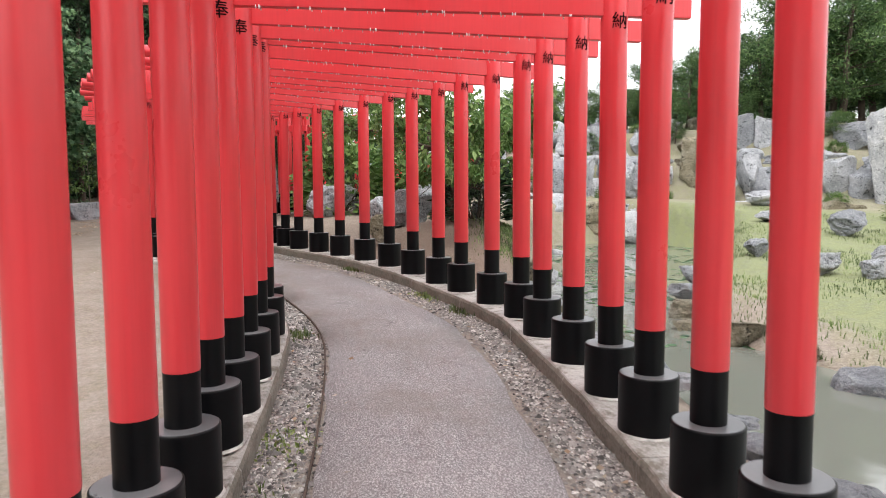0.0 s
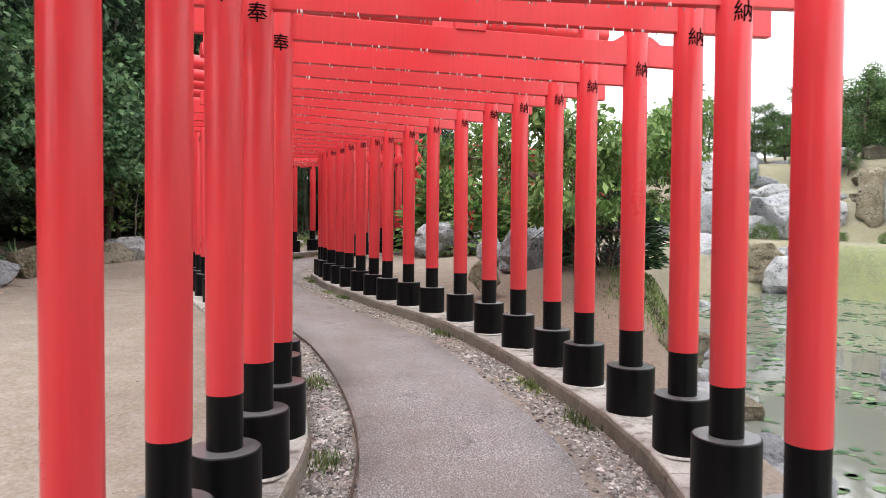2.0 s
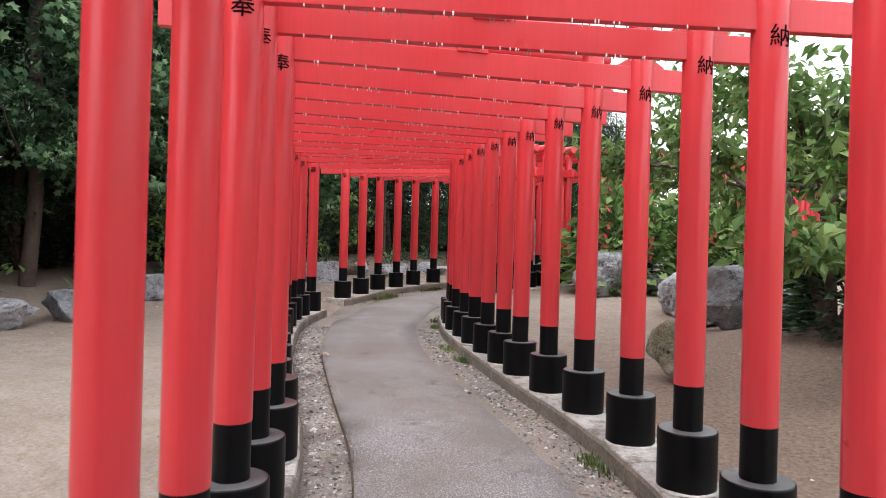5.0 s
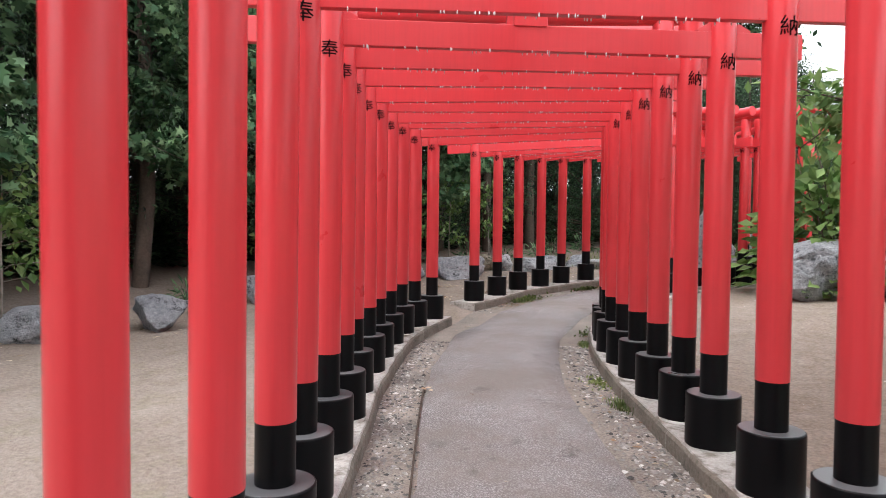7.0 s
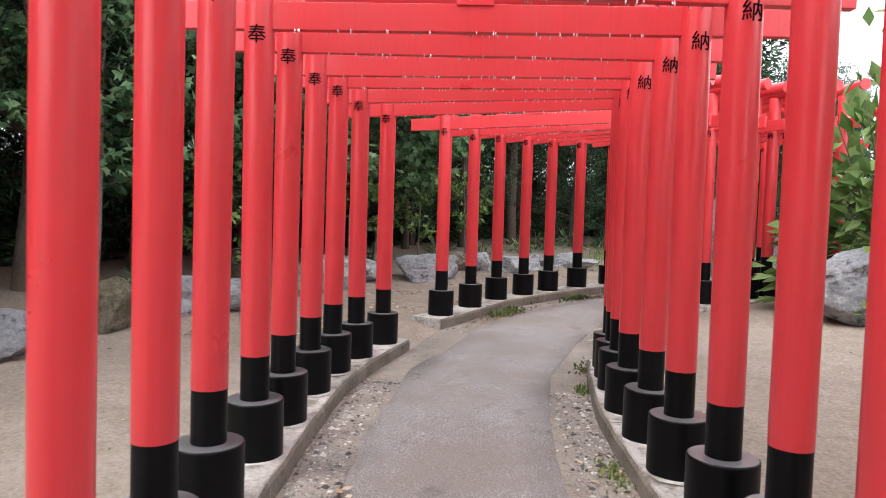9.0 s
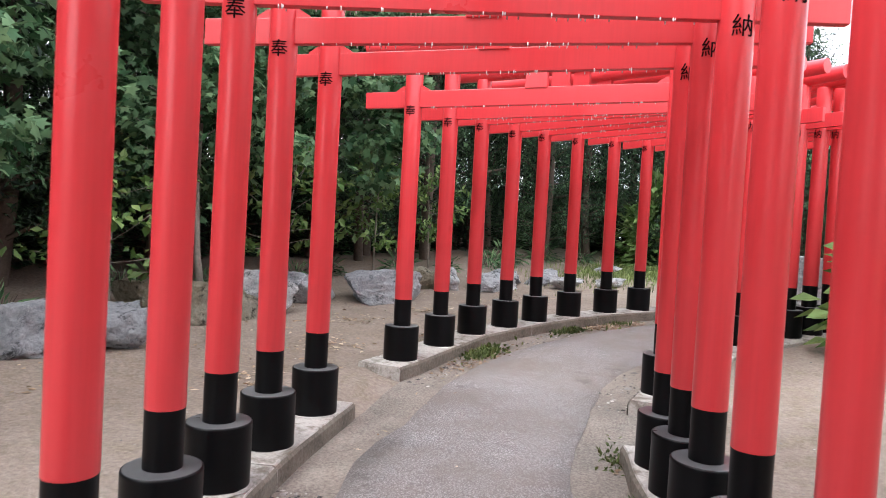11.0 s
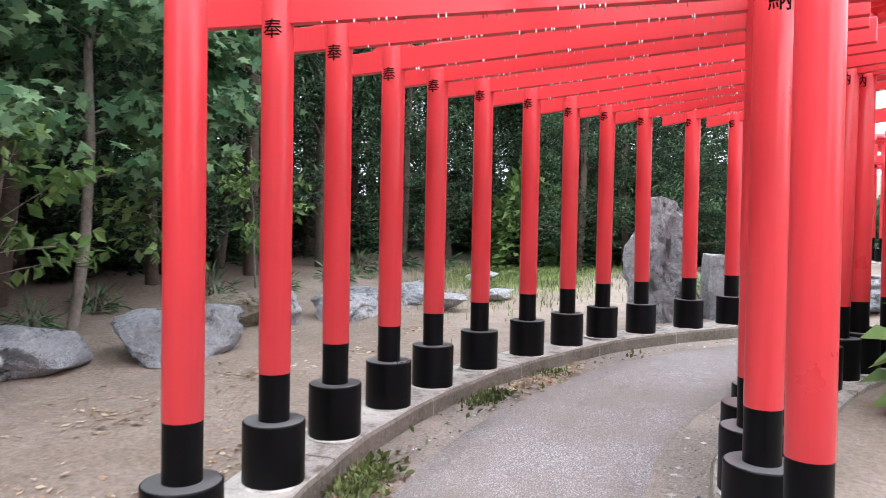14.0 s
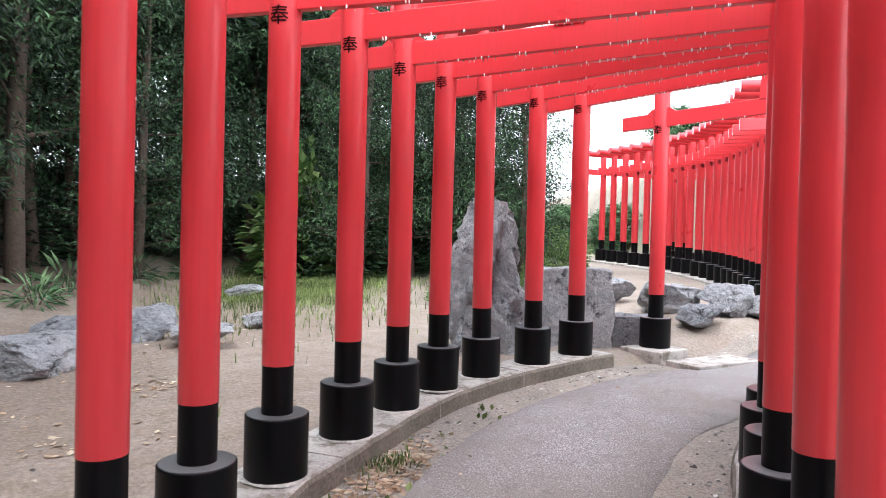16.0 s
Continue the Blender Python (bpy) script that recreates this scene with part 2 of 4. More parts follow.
WATER = water()
DROP = material("rain_drop", 0.03)[0]
DROP.node_tree.nodes["Principled BSDF"].inputs["Base Color"].default_value = (0.9, 0.9, 0.9, 1)
DROP.node_tree.nodes["Principled BSDF"].inputs["Transmission Weight"].default_value = 0.25


# ---- mesh helpers ----
def part(name, bm, mat, parent=None, label="", smooth=False, at=None):
    me = bpy.data.meshes.new(name)
    bm.to_mesh(me)
    bm.free()
    me.materials.append(mat)
    if smooth:
        me.shade_smooth()
    ob = new(name, me)
    if parent is not None:
        ob.parent = parent
    if at is not None:
        ob.matrix_basis = at
    return tagged(ob, label)


def share(name, mesh, parent=None, at=None):
    ob = new(name, mesh)
    ob.parent = parent
    if at is not None:
        ob.matrix_basis = at
    return ob


def mesh_of(name, verts, faces, mat, smooth=False):
    me = bpy.data.meshes.new(name)
    me.from_pydata([tuple(v) for v in verts], [], [tuple(f) for f in faces])
    me.materials.append(mat)
    if smooth:
        me.shade_smooth()
    return me


def empty(name, at=None):
    ob = new(name)
    ob.empty_display_size = 0.2
    if at is not None:
        ob.matrix_basis = at
    return ob


def ring_solid(profile, sides=32):
    """A solid of revolution about z from (radius, height) pairs, closed at both ends."""
    bm = bmesh.new()
    rings = []
    for r, z in profile:
        rings.append([bm.verts.new((r * math.cos(2 * math.pi * k / sides), r * math.sin(2 * math.pi * k / sides), z)) for k in range(sides)])
    for a, b in zip(rings, rings[1:]):
        for k in range(sides):
            bm.faces.new((a[k], a[(k + 1) % sides], b[(k + 1) % sides], b[k])).smooth = True
    for k, flip in ((0, -1), (-1, 1)):
        bm.faces.new([bm.verts.new(v.co) for v in rings[k]][::flip])
    return bm


def box(sx, sy, sz, centre=(0, 0, 0), bevel=0.006, taper=1.0):
    bm = bmesh.new()
    bmesh.ops.create_cube(bm, size=1)
    for v in bm.verts:
        k = taper if v.co.z > 0 else 1.0
        v.co = Vector((v.co.x * sx * k + centre[0], v.co.y * sy * (1 if taper == 1 else k) + centre[1], v.co.z * sz + centre[2]))
    if bevel:
        bmesh.ops.bevel(bm, geom=bm.edges[:], offset=bevel, segments=2, affect="EDGES", profile=0.5)
    return bm


# ---- plan: gates (x, y, heading of the crossbar, height of the footing) ----
SPAN = 2.33
GATES_A = [
    (0.200, 0.750, 0.0, 0.480), (0.200, 1.500, 0.0, 0.500), (0.190, 2.200, 0.0, 0.515), (0.170, 2.880, 0.0, 0.530),
    (0.110, 3.527, 0.1, 0.526), (0.056, 4.111, 0.1, 0.534), (0.003, 4.697, 4.5, 0.578), (-0.043, 5.260, 7.1, 0.601),
    (-0.128, 5.903, 10.7, 0.636), (-0.219, 6.546, 15.8, 0.674), (-0.303, 7.071, 19.4, 0.726), (-0.476, 7.725, 24.7, 0.735),
    (-0.767, 8.372, 25.5, 0.770), (-0.994, 8.894, 28.8, 0.789), (-1.325, 9.486, 29.4, 0.835), (-1.639, 10.016, 32.9, 0.871),
    (-1.991, 10.595, 38.1, 0.898), (-2.416, 11.153, 40.7, 0.920), (-2.829, 11.631, 41.1, 0.940), (-3.266, 12.195, 42.1, 0.949),
    (-3.620, 12.654, 40.0, 0.969), (-3.989, 13.107, 37.1, 0.991), (-4.376, 13.644, 33.9, 1.004), (-4.703, 14.116, 33.5, 1.018),
    (-5.062, 14.650, 29.9, 1.030), (-5.328, 15.128, 28.4, 1.057), (-5.568, 15.603, 21.7, 1.055), (-5.816, 16.165, 14.2, 1.049),
]
# left posts of the second run
POSTS_B = [
    (-7.379, 17.479, 10.3, 1.149), (-7.485, 18.296, 5.4, 1.173), (-7.489, 18.968, -2.0, 1.228), (-7.429, 19.645, -9.3, 1.254),
    (-7.307, 20.220, -14.2, 1.287), (-7.117, 20.865, -18.1, 1.320), (-6.829, 21.472, -23.9, 1.356), (-6.553, 22.080, -29.2, 1.371),
    (-6.259, 22.567, -34.4, 1.400), (-5.886, 23.026, -41.8, 1.415), (-5.389, 23.435, -49.3, 1.448), (-4.922, 23.790, -53.9, 1.475),
]


def post_xy(g, side):
    """Where a gate's post stands; side -1 or 1."""
    a = radians(g[2])
    return g[0] + side * SPAN / 2 * math.cos(a), g[1] + side * SPAN / 2 * math.sin(a)


GATES_B = [(x + SPAN / 2 * math.cos(radians(h)), y + SPAN / 2 * math.sin(radians(h)), h, z) for x, y, h, z in POSTS_B]
FIRST_C = (-3.893 + SPAN / 2 * math.cos(radians(-53.9)), 24.550 + SPAN / 2 * math.sin(radians(-53.9)), -53.9, 1.432)
# the far run bends away to the north
GATES_C = []
for k in range(21):
    u = k / 18 - 0.13
    h = math.degrees(-math.atan2(0.9 * math.pi * math.cos(math.pi * u), 9))
    GATES_C.append((-1.5 + 0.9 * math.sin(math.pi * u) + SPAN / 2 * math.cos(radians(h)), 27.1 + 9 * u + SPAN / 2 * math.sin(radians(h)), h, 1.73 + 0.3 * u))
ALL_GATES = GATES_A + GATES_B + [FIRST_C] + GATES_C
SAMPLES = np.array([(*post_xy(g, s), g[3]) for g in ALL_GATES for s in (-1, 1)])
CENTRES = [np.array([g[:2] for g in run]) for run in (GATES_A, GATES_B + [FIRST_C], GATES_C)]


LINE = np.vstack([[(0.2, -6.0)], CENTRES[0], CENTRES[1], [(-1.2, 24.8)], CENTRES[2]])


def seg_dist(px, py, poly):
    """Distance of arrays of points from an open polyline."""
    best = np.full(np.shape(px), 1e9)
    for (ax, ay), (bx, by) in zip(poly, poly[1:]):
        dx, dy = bx - ax, by - ay
        u = np.clip(((px - ax) * dx + (py - ay) * dy) / (dx * dx + dy * dy), 0, 1)
        best = np.minimum(best, np.hypot(px - ax - u * dx, py - ay - u * dy))
    return best


def inside(px, py, poly):
    hit = np.zeros(np.shape(px), bool)
    for (ax, ay), (bx, by) in zip(poly, poly[1:] + poly[:1]):
        cross = (ay > py) != (by > py)
        with np.errstate(divide="ignore", invalid="ignore"):
            hit ^= cross & (px < (bx - ax) * (py - ay) / (by - ay) + ax)
    return hit


def footing(px, py):
    """Height of the walk's footings, carried on over the land around."""
    px, py = np.asarray(px, float), np.asarray(py, float)
    d2 = (px[..., None] - SAMPLES[:, 0]) ** 2 + (py[..., None] - SAMPLES[:, 1]) ** 2
    w = 1 / (d2 + 0.15) ** 2
    return (w * SAMPLES[:, 2]).sum(-1) / w.sum(-1)


def smooth01(v, a, b):
    u = np.clip((v - a) / (b - a), 0, 1)
    return u * u * (3 - 2 * u)


POND = [(1.95, -3.0), (5.2, -3.0), (5.0, 3.0), (4.2, 6.5), (3.5, 8.6), (3.6, 10.6), (4.6, 13.0), (6.8, 17.5), (8.6, 22.0),
        (6.6, 25.5), (3.6, 24.0), (2.4, 19.0), (2.2, 15.0), (1.75, 12.2), (1.6, 10.0), (1.9, 7.5), (2.15, 4.0)]
WATER_Z = 0.16


def shore_y(px):
    """Foot of the rock garden beyond the pond."""
    return np.interp(px, [2, 8, 11, 14, 24], [25.0, 25.4, 24.0, 21.8, 20.4])


def terraces(s):
    """Height of the rock garden at s metres behind its foot: three banks with level ground between them."""
    return np.interp(s, [-0.4, 0, 0.7, 2.4, 3.1, 4.7, 5.5, 12, 30], [-0.2, 0.4, 1.35, 1.75, 3.0, 3.5, 4.5, 5.4, 5.6])


def ground_z(px, py):
    px, py = np.asarray(px, float), np.asarray(py, float)
    z = footing(px, py) - 0.05
    lane = seg_dist(px, py, LINE)
    # wooded bank beyond the rocks on the west side
    z = z + 0.35 * smooth01(-px, 9.5, 13.5)
    # mound with the tree beside the first run
    z = z + 0.5 * np.exp(-(((px - 0.5) / 1.3) ** 2 + ((py - 14.9) / 2.2) ** 2))
    z = z - 0.35 * smooth01(px, 3.0, 5.0) * (1 - smooth01(py, 16, 26))
    # lawn rising to the foot of the rock garden, and the garden's terraces
    lawn = 0.15 + 0.95 * smooth01(py, 12, 21) * smooth01(px, 9.5, 13.5)
    z = np.maximum(z, np.where(px > 4.5, lawn, -9))
    z = np.where(px > 0, z + (np.maximum(z, terraces(py - shore_y(px))) - z) * smooth01(px, 1.4, 3.4), z)
    pond = np.array(POND + POND[:1])
    dist = seg_dist(px, py, pond)
    inn = inside(px, py, POND)
    depth = np.where(inn, smooth01(dist, 0, 0.45), 0)
    z = np.where(inn, WATER_Z + 0.02 - 0.5 * depth, np.where(px > 1.2, WATER_Z + 0.06 + (z - WATER_Z - 0.06) * smooth01(dist, 0, 0.7), z))
    z = z - 0.125 * (1 - smooth01(lane, 1.0, 1.25))
    return z


def wobble(px, py):
    return 0.035 * (np.sin(px * 1.7 + py * 0.6) * np.sin(py * 1.3 - px * 0.4)) + 0.012 * np.sin(px * 5.1 + 1) * np.sin(py * 4.3)


def land_z(x, y):
    return float(ground_z(np.array([x]), np.array([y]))[0] + wobble(x, y) * float(smooth01(seg_dist(np.array([x]), np.array([y]), LINE), 1.4, 2.4)[0]))


def build_ground():
    xs = np.concatenate([[-300, -120, -60, -35], np.arange(-24, 28.01, 0.25), [36, 60, 120, 300]])
    ys = np.concatenate([[-300, -120, -50, -20], np.arange(-9, 50.01, 0.25), [60, 80, 140, 300]])
    gx, gy = np.meshgrid(xs, ys)
    gz = ground_z(gx, gy) + wobble(gx, gy) * smooth01(seg_dist(gx, gy, LINE), 1.4, 2.4)
    verts = np.stack([gx, gy, gz], -1).reshape(-1, 3)
    w, h = len(xs), len(ys)
    idx = np.arange(w * h).reshape(h, w)
    faces = np.stack([idx[:-1, :-1], idx[:-1, 1:], idx[1:, 1:], idx[1:, :-1]], -1).reshape(-1, 4)
    me = mesh_of("ground", verts.tolist(), faces.tolist(), SOIL, True)
    cover = me.color_attributes.new("cover", "FLOAT_COLOR", "POINT")
    x, y = verts[:, 0], verts[:, 1]
    grass = np.maximum(smooth01(x, 3.6, 5.2) * 0.85, 0.95 * np.exp(-(((x + 8.5) / 1.3) ** 2 + ((y - 30.5) / 3.2) ** 2)))
    grass = np.maximum(grass, 0.5 * smooth01(y, 31, 35) * smooth01(-x, 3, 6))
    grass = np.maximum(grass, 0.35 * (smooth01(x, 0.6, 1.6) * smooth01(y, 12, 14)))
    litter = smooth01(-x, 11.3, 12.8) * (1 - smooth01(y, 28, 34))
    brown = np.maximum(0.95 * np.exp(-(((x + 0.9) / 1.6) ** 2 + ((y - 17.2) / 3.6) ** 2)), 1.35 * np.exp(-(((x - 0.4) / 3.0) ** 2 + ((y - 14.0) / 6.5) ** 2)))
    brown = np.maximum(brown, 0.8 * np.exp(-(((x + 1.6) / 2.0) ** 2 + ((y - 15.5) / 4.5) ** 2)))
    brown = np.maximum(brown, 0.55 * smooth01(-x, 5.4, 9.0) * (1 - smooth01(y, 27, 34)))
    grass = np.where(x > 2, grass * (0.95 - 0.5 * smooth01(y - shore_y(x), -1.5, 0.3)), grass)
    flat = np.stack([grass, litter, brown, 0 * x + 1], -1).astype(np.float32)
    cover.data.foreach_set("color", flat.ravel())
    tagged(new("ground", me), "bare sandy soil with grass on the banks", "ground", kind="structure")


build_ground()


# ---- path, gravel verges, kerbs ----
def offset_line(poly, off):
    """A polyline set off to its right by off."""
    t = np.gradient(poly, axis=0)
    t /= np.linalg.norm(t, axis=1)[:, None]
    return poly + np.stack([t[:, 1], -t[:, 0]], -1) * off


def resample(poly, step):
    d = np.concatenate([[0], np.cumsum(np.linalg.norm(np.diff(poly, axis=0), axis=1))])
    s = np.arange(0, d[-1], step)
    return np.stack([np.interp(s, d, poly[:, 0]), np.interp(s, d, poly[:, 1])], -1)


def soften(poly, times=3):
    for _ in range(times):
        p = poly.copy()
        p[1:-1] = 0.25 * poly[:-2] + 0.5 * poly[1:-1] + 0.25 * poly[2:]
        poly = p
    return poly


MIDDLE = soften(resample(LINE[:-21], 0.2), 12)


def ribbon(name, offs, heights, mat, ragged=0.0, seed=0):
    """A strip along the walk: cross-section offsets and heights over the footing."""
    rng = np.random.default_rng(seed)
    rows = []
    for j, (o, h) in enumerate(zip(offs, heights)):
        line = offset_line(MIDDLE, o)
        if ragged and j in (0, 1, len(offs) - 2, len(offs) - 1):
            jit = np.convolve(rng.normal(0, ragged, len(line)), np.ones(5) / 5, "same")
            side = 1 if o > 0 else -1
            t = np.gradient(MIDDLE, axis=0)
            t /= np.linalg.norm(t, axis=1)[:, None]
            line = line + np.stack([t[:, 1], -t[:, 0]], -1) * (jit * side)[:, None]
        z = footing(line[:, 0], line[:, 1]) + h
        rows.append(np.column_stack([line, z]))
    n = len(MIDDLE)
    verts = np.concatenate(rows)
    faces = [(j * n + k, (j + 1) * n + k, (j + 1) * n + k + 1, j * n + k + 1) for j in range(len(offs) - 1) for k in range(n - 1)]
    return mesh_of(name, verts.tolist(), faces, mat, True)


tagged(new("path", ribbon("path", [-0.66, -0.62, -0.3, 0, 0.3, 0.6, 0.64], [-0.18, -0.118, -0.1, -0.095, -0.1, -0.118, -0.18], ASPHALT, 0.05, 4)),
       "worn grey asphalt footpath winding between the gates", "path", kind="structure")
tagged(new("gravel_verge", ribbon("gravel_verge", [-1.02, -0.8, -0.6, 0, 0.6, 0.8, 1.02], [-0.13, -0.125, -0.135, -0.16, -0.135, -0.125, -0.13], GRAVEL)),
       "gravel and earth verges beside the asphalt", "gravel", kind="structure")


def edging(off):
    """A thin dark strip that holds the asphalt's edge."""
    n = int(0.6 * len(MIDDLE))
    rows = [np.column_stack([offset_line(MIDDLE, off + o), footing(*offset_line(MIDDLE, off + o).T) + h])[:n] for o, h in ((-0.006, -0.16), (-0.006, -0.112), (0.006, -0.112), (0.006, -0.16))]
    faces = [(j * n + k, (j + 1) * n + k, (j + 1) * n + k + 1, j * n + k + 1) for j in range(3) for k in range(n - 1)]
    return mesh_of("path_edging", np.concatenate(rows).tolist(), faces, BARK)


tagged(new("path_edging", edging(-0.655)), "thin dark edging strip beside the asphalt", "edging", kind="structure")


def kerb_run(gates, side, ahead=0.35):
    """Footing blocks under one row of posts, each with its own level."""
    pts = np.array([post_xy(g, side) for g in gates])
    zs = [g[3] for g in gates]
    t = np.gradient(pts, axis=0)
    t /= np.linalg.norm(t, axis=1)[:, None]
    root = tagged(empty("kerb"), "weathered concrete footing under a row of gate posts", "kerb", kind="structure")
    cuts = list(range(0, len(pts), 2))
    for i, a in enumerate(cuts):
        b = min(a + 1, len(pts) - 1)
        ids = list(range(a, b + 1))
        start = pts[a] - t[a] * ahead if a == 0 else 0.5 * (pts[a] + pts[a - 1])
        end = pts[b] + t[b] * ahead if b == len(pts) - 1 else 0.5 * (pts[b] + pts[b + 1])
        ends_t = [t[a] if a == 0 else t[a] + t[a - 1], *[t[k] for k in ids], t[b] if b == len(pts) - 1 else t[b] + t[b + 1]]
        line = [start + 0.004 * t[a], *[pts[k] for k in ids], end - 0.004 * t[b]]
        top = [zs[a] if a == 0 else 0.5 * (zs[a] + zs[a - 1]), *[zs[k] for k in ids], zs[b] if b == len(pts) - 1 else 0.5 * (zs[b] + zs[b + 1])]
        drop = random.uniform(-0.008, 0.004)
        bm = bmesh.new()
        rings, faced = [], []
        # more sections between the posts, so that the edge can wander
        fine = [i + q / 4 for i in range(len(line) - 1) for q in range(4)] + [len(line) - 1]
        grid = range(len(line))
        line = [np.array([np.interp(u, grid, [v[0] for v in line]), np.interp(u, grid, [v[1] for v in line])]) for u in fine]
        ends_t = [np.array([np.interp(u, grid, [(v / np.linalg.norm(v))[c] for v in ends_t]) for c in (0, 1)]) for u in fine]
        top = [float(np.interp(u, grid, top)) for u in fine]
        for p, d, z in zip(line, ends_t, top):
            d = d / np.linalg.norm(d)
            nrm = np.array([d[1], -d[0]]) * -side
            wear = 0.014 * noise.noise(Vector((p[0] * 3.1, p[1] * 3.1, side)))
            prof = [(-0.24, -0.3), (-0.24, -0.015), (-0.225, 0), (0.172 + wear, 0), (0.19 + wear, -0.022), (0.192 + wear, -0.3)]
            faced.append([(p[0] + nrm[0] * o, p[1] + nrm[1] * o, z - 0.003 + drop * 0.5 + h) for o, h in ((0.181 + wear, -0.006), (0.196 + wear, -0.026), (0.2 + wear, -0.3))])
            rings.append([bm.verts.new((p[0] + nrm[0] * o, p[1] + nrm[1] * o, z - 0.003 + drop * 0.5 + h)) for o, h in prof])
        for r0, r1 in zip(rings, rings[1:]):
            for k in range(6):
                bm.faces.new((r0[k], r1[k], r1[(k + 1) % 6], r0[(k + 1) % 6]))
        bm.faces.new(rings[0])
        bm.faces.new(rings[-1][::-1])
        bmesh.ops.recalc_face_normals(bm, faces=bm.faces[:])
        block = part("kerb_block", bm, CONCRETE, root)
        n = len(faced)
        # dark skin over the inner face: moss with the face's shade painted in
        skin = mesh_of("kerb_face", [v for ring in faced for v in ring], [(3 * k + q, 3 * k + q + 1, 3 * k + q + 4, 3 * k + q + 3) for k in range(n - 1) for q in (0, 1)], DAMP_SHADE)
        tagged(share("kerb_face", skin, block), "damp mossy face of the kerb towards the path, its shade painted in")
    return root


for run in (GATES_A, GATES_B, [FIRST_C], GATES_C):
    if len(run) == 1:
        continue
    for side in (-1, 1):
        kerb_run(run, side)
for side in (-1, 1):
    x, y = post_xy(FIRST_C, side)
    tagged(part("footing_pad", box(0.5, 0.5, 0.3, (0, 0, -0.153), 0.012), CONCRETE, None, "", False, pose(x, y, FIRST_C[3], 0, 0, -54)),
           "square concrete pad under a gate post", "footing", kind="structure")

# ---- pond ----
bm = bmesh.new()
bm.faces.new([bm.verts.new((x, y, WATER_Z)) for x, y in POND])
bmesh.ops.triangulate(bm, faces=bm.faces[:])
tagged(part("water", bm, WATER), "still dark pond water reflecting the sky", "water", kind="structure")


# ---- torii gates ----
def character(body, radius):
    """A brushed character as a thin mesh bent round a post."""
    cu = bpy.data.curves.new("character", "FONT")
    cu.body, cu.size, cu.align_x, cu.align_y = body, 0.105, "CENTER", "CENTER"
    cu.extrude, cu.offset, cu.resolution_u = 0.0012, 0.0002, 3
    ob = bpy.data.objects.new("character", cu)
    scene.collection.objects.link(ob)
    me = bpy.data.meshes.new_from_object(ob.evaluated_get(bpy.context.evaluated_depsgraph_get()))
    bpy.data.objects.remove(ob)
    bm = bmesh.new()
    bm.from_mesh(me)
    for k in range(-8, 9):
        bmesh.ops.bisect_plane(bm, geom=bm.verts[:] + bm.edges[:] + bm.faces[:], plane_co=(k * 0.007, 0, 0), plane_no=(1, 0, 0))
    bmesh.ops.triangulate(bm, faces=bm.faces[:])
    bm.to_mesh(me)
    bm.free()
    for v in me.vertices:
        a = v.co.x / radius
        r = radius + 0.0016 + v.co.z
        v.co = Vector((r * math.sin(a), -r * math.cos(a), v.co.y))
    me.materials.clear()
    me.materials.append(INK)
    return me


POST_R, BASE_R, BASE_H, BAND_H = 0.081, 0.16, 0.315, 0.56
TIE_Z, TIE_H, TOP_Z = 2.335, 0.15, 2.83
CHAR = {-1: character("奉", POST_R), 1: character("納", POST_R)}


def beam_log(length, r):
    """A round log lying along x with slightly upswept ends."""
    bm = bmesh.new()
    rings, sides = [], 20
    for i in range(13):
        u = i / 6 - 1
        x, lift = u * length / 2, 0.03 * max(0, abs(u) - 0.3) ** 1.5
        rr = r * (0.94 if i in (0, 12) else 1)
        rings.append([bm.verts.new((x, rr * math.cos(2 * math.pi * k / sides), lift + rr * math.sin(2 * math.pi * k / sides))) for k in range(sides)])
    for a, b in zip(rings, rings[1:]):
        for k in range(sides):
            bm.faces.new((a[k], a[(k + 1) % sides], b[(k + 1) % sides], b[k])).smooth = True
    for k in (0, -1):
        bm.faces.new([bm.verts.new(v.co) for v in rings[k]])
    bmesh.ops.recalc_face_normals(bm, faces=bm.faces[:])
    return bm


def wedge(side):
    bm = bmesh.new()
    x0, x1 = (0.0, 0.085 * side)
    prof = [(x0, 0), (x1, 0), (x1, 0.012), (x0 + 0.02 * side, 0.05), (x0, 0.05)]
    a = [bm.verts.new((x, -0.022, z)) for x, z in prof]
    b = [bm.verts.new((x, 0.022, z)) for x, z in prof]
    for k in range(5):
        bm.faces.new((a[k], a[(k + 1) % 5], b[(k + 1) % 5], b[k]))
    bm.faces.new(a)
    bm.faces.new(b)
    bmesh.ops.recalc_face_normals(bm, faces=bm.faces[:])
    return bm


def mortar_ring(seed):
    """An uneven skirt of mortar smeared round the foot."""
    bm = ring_solid([(BASE_R + 0.02, -0.006), (BASE_R + 0.008, 0.004), (BASE_R - 0.01, 0.008)], 30)
    for v in bm.verts:
        a = math.atan2(v.co.y, v.co.x)
        if math.hypot(v.co.x, v.co.y) > BASE_R + 0.004:
            k = 1 + 0.1 * noise.noise(Vector((2.2 * math.cos(a), 2.2 * math.sin(a), 3.1 * seed))) - 0.035
            v.co.x, v.co.y = v.co.x * k, v.co.y * k
    return bm


def drops(seed):
    rng = random.Random(seed)
    bm = bmesh.new()
    for _ in range(40):
        x = rng.uniform(-1.0, 1.0)
        m = Matrix.Translation((x, rng.choice((-0.024, 0.024)), -0.004)) @ Matrix.Diagonal((0.0045, 0.0045, rng.uniform(0.008, 0.016), 1))
        bmesh.ops.create_icosphere(bm, subdivisions=1, radius=1, matrix=m)
    return bm


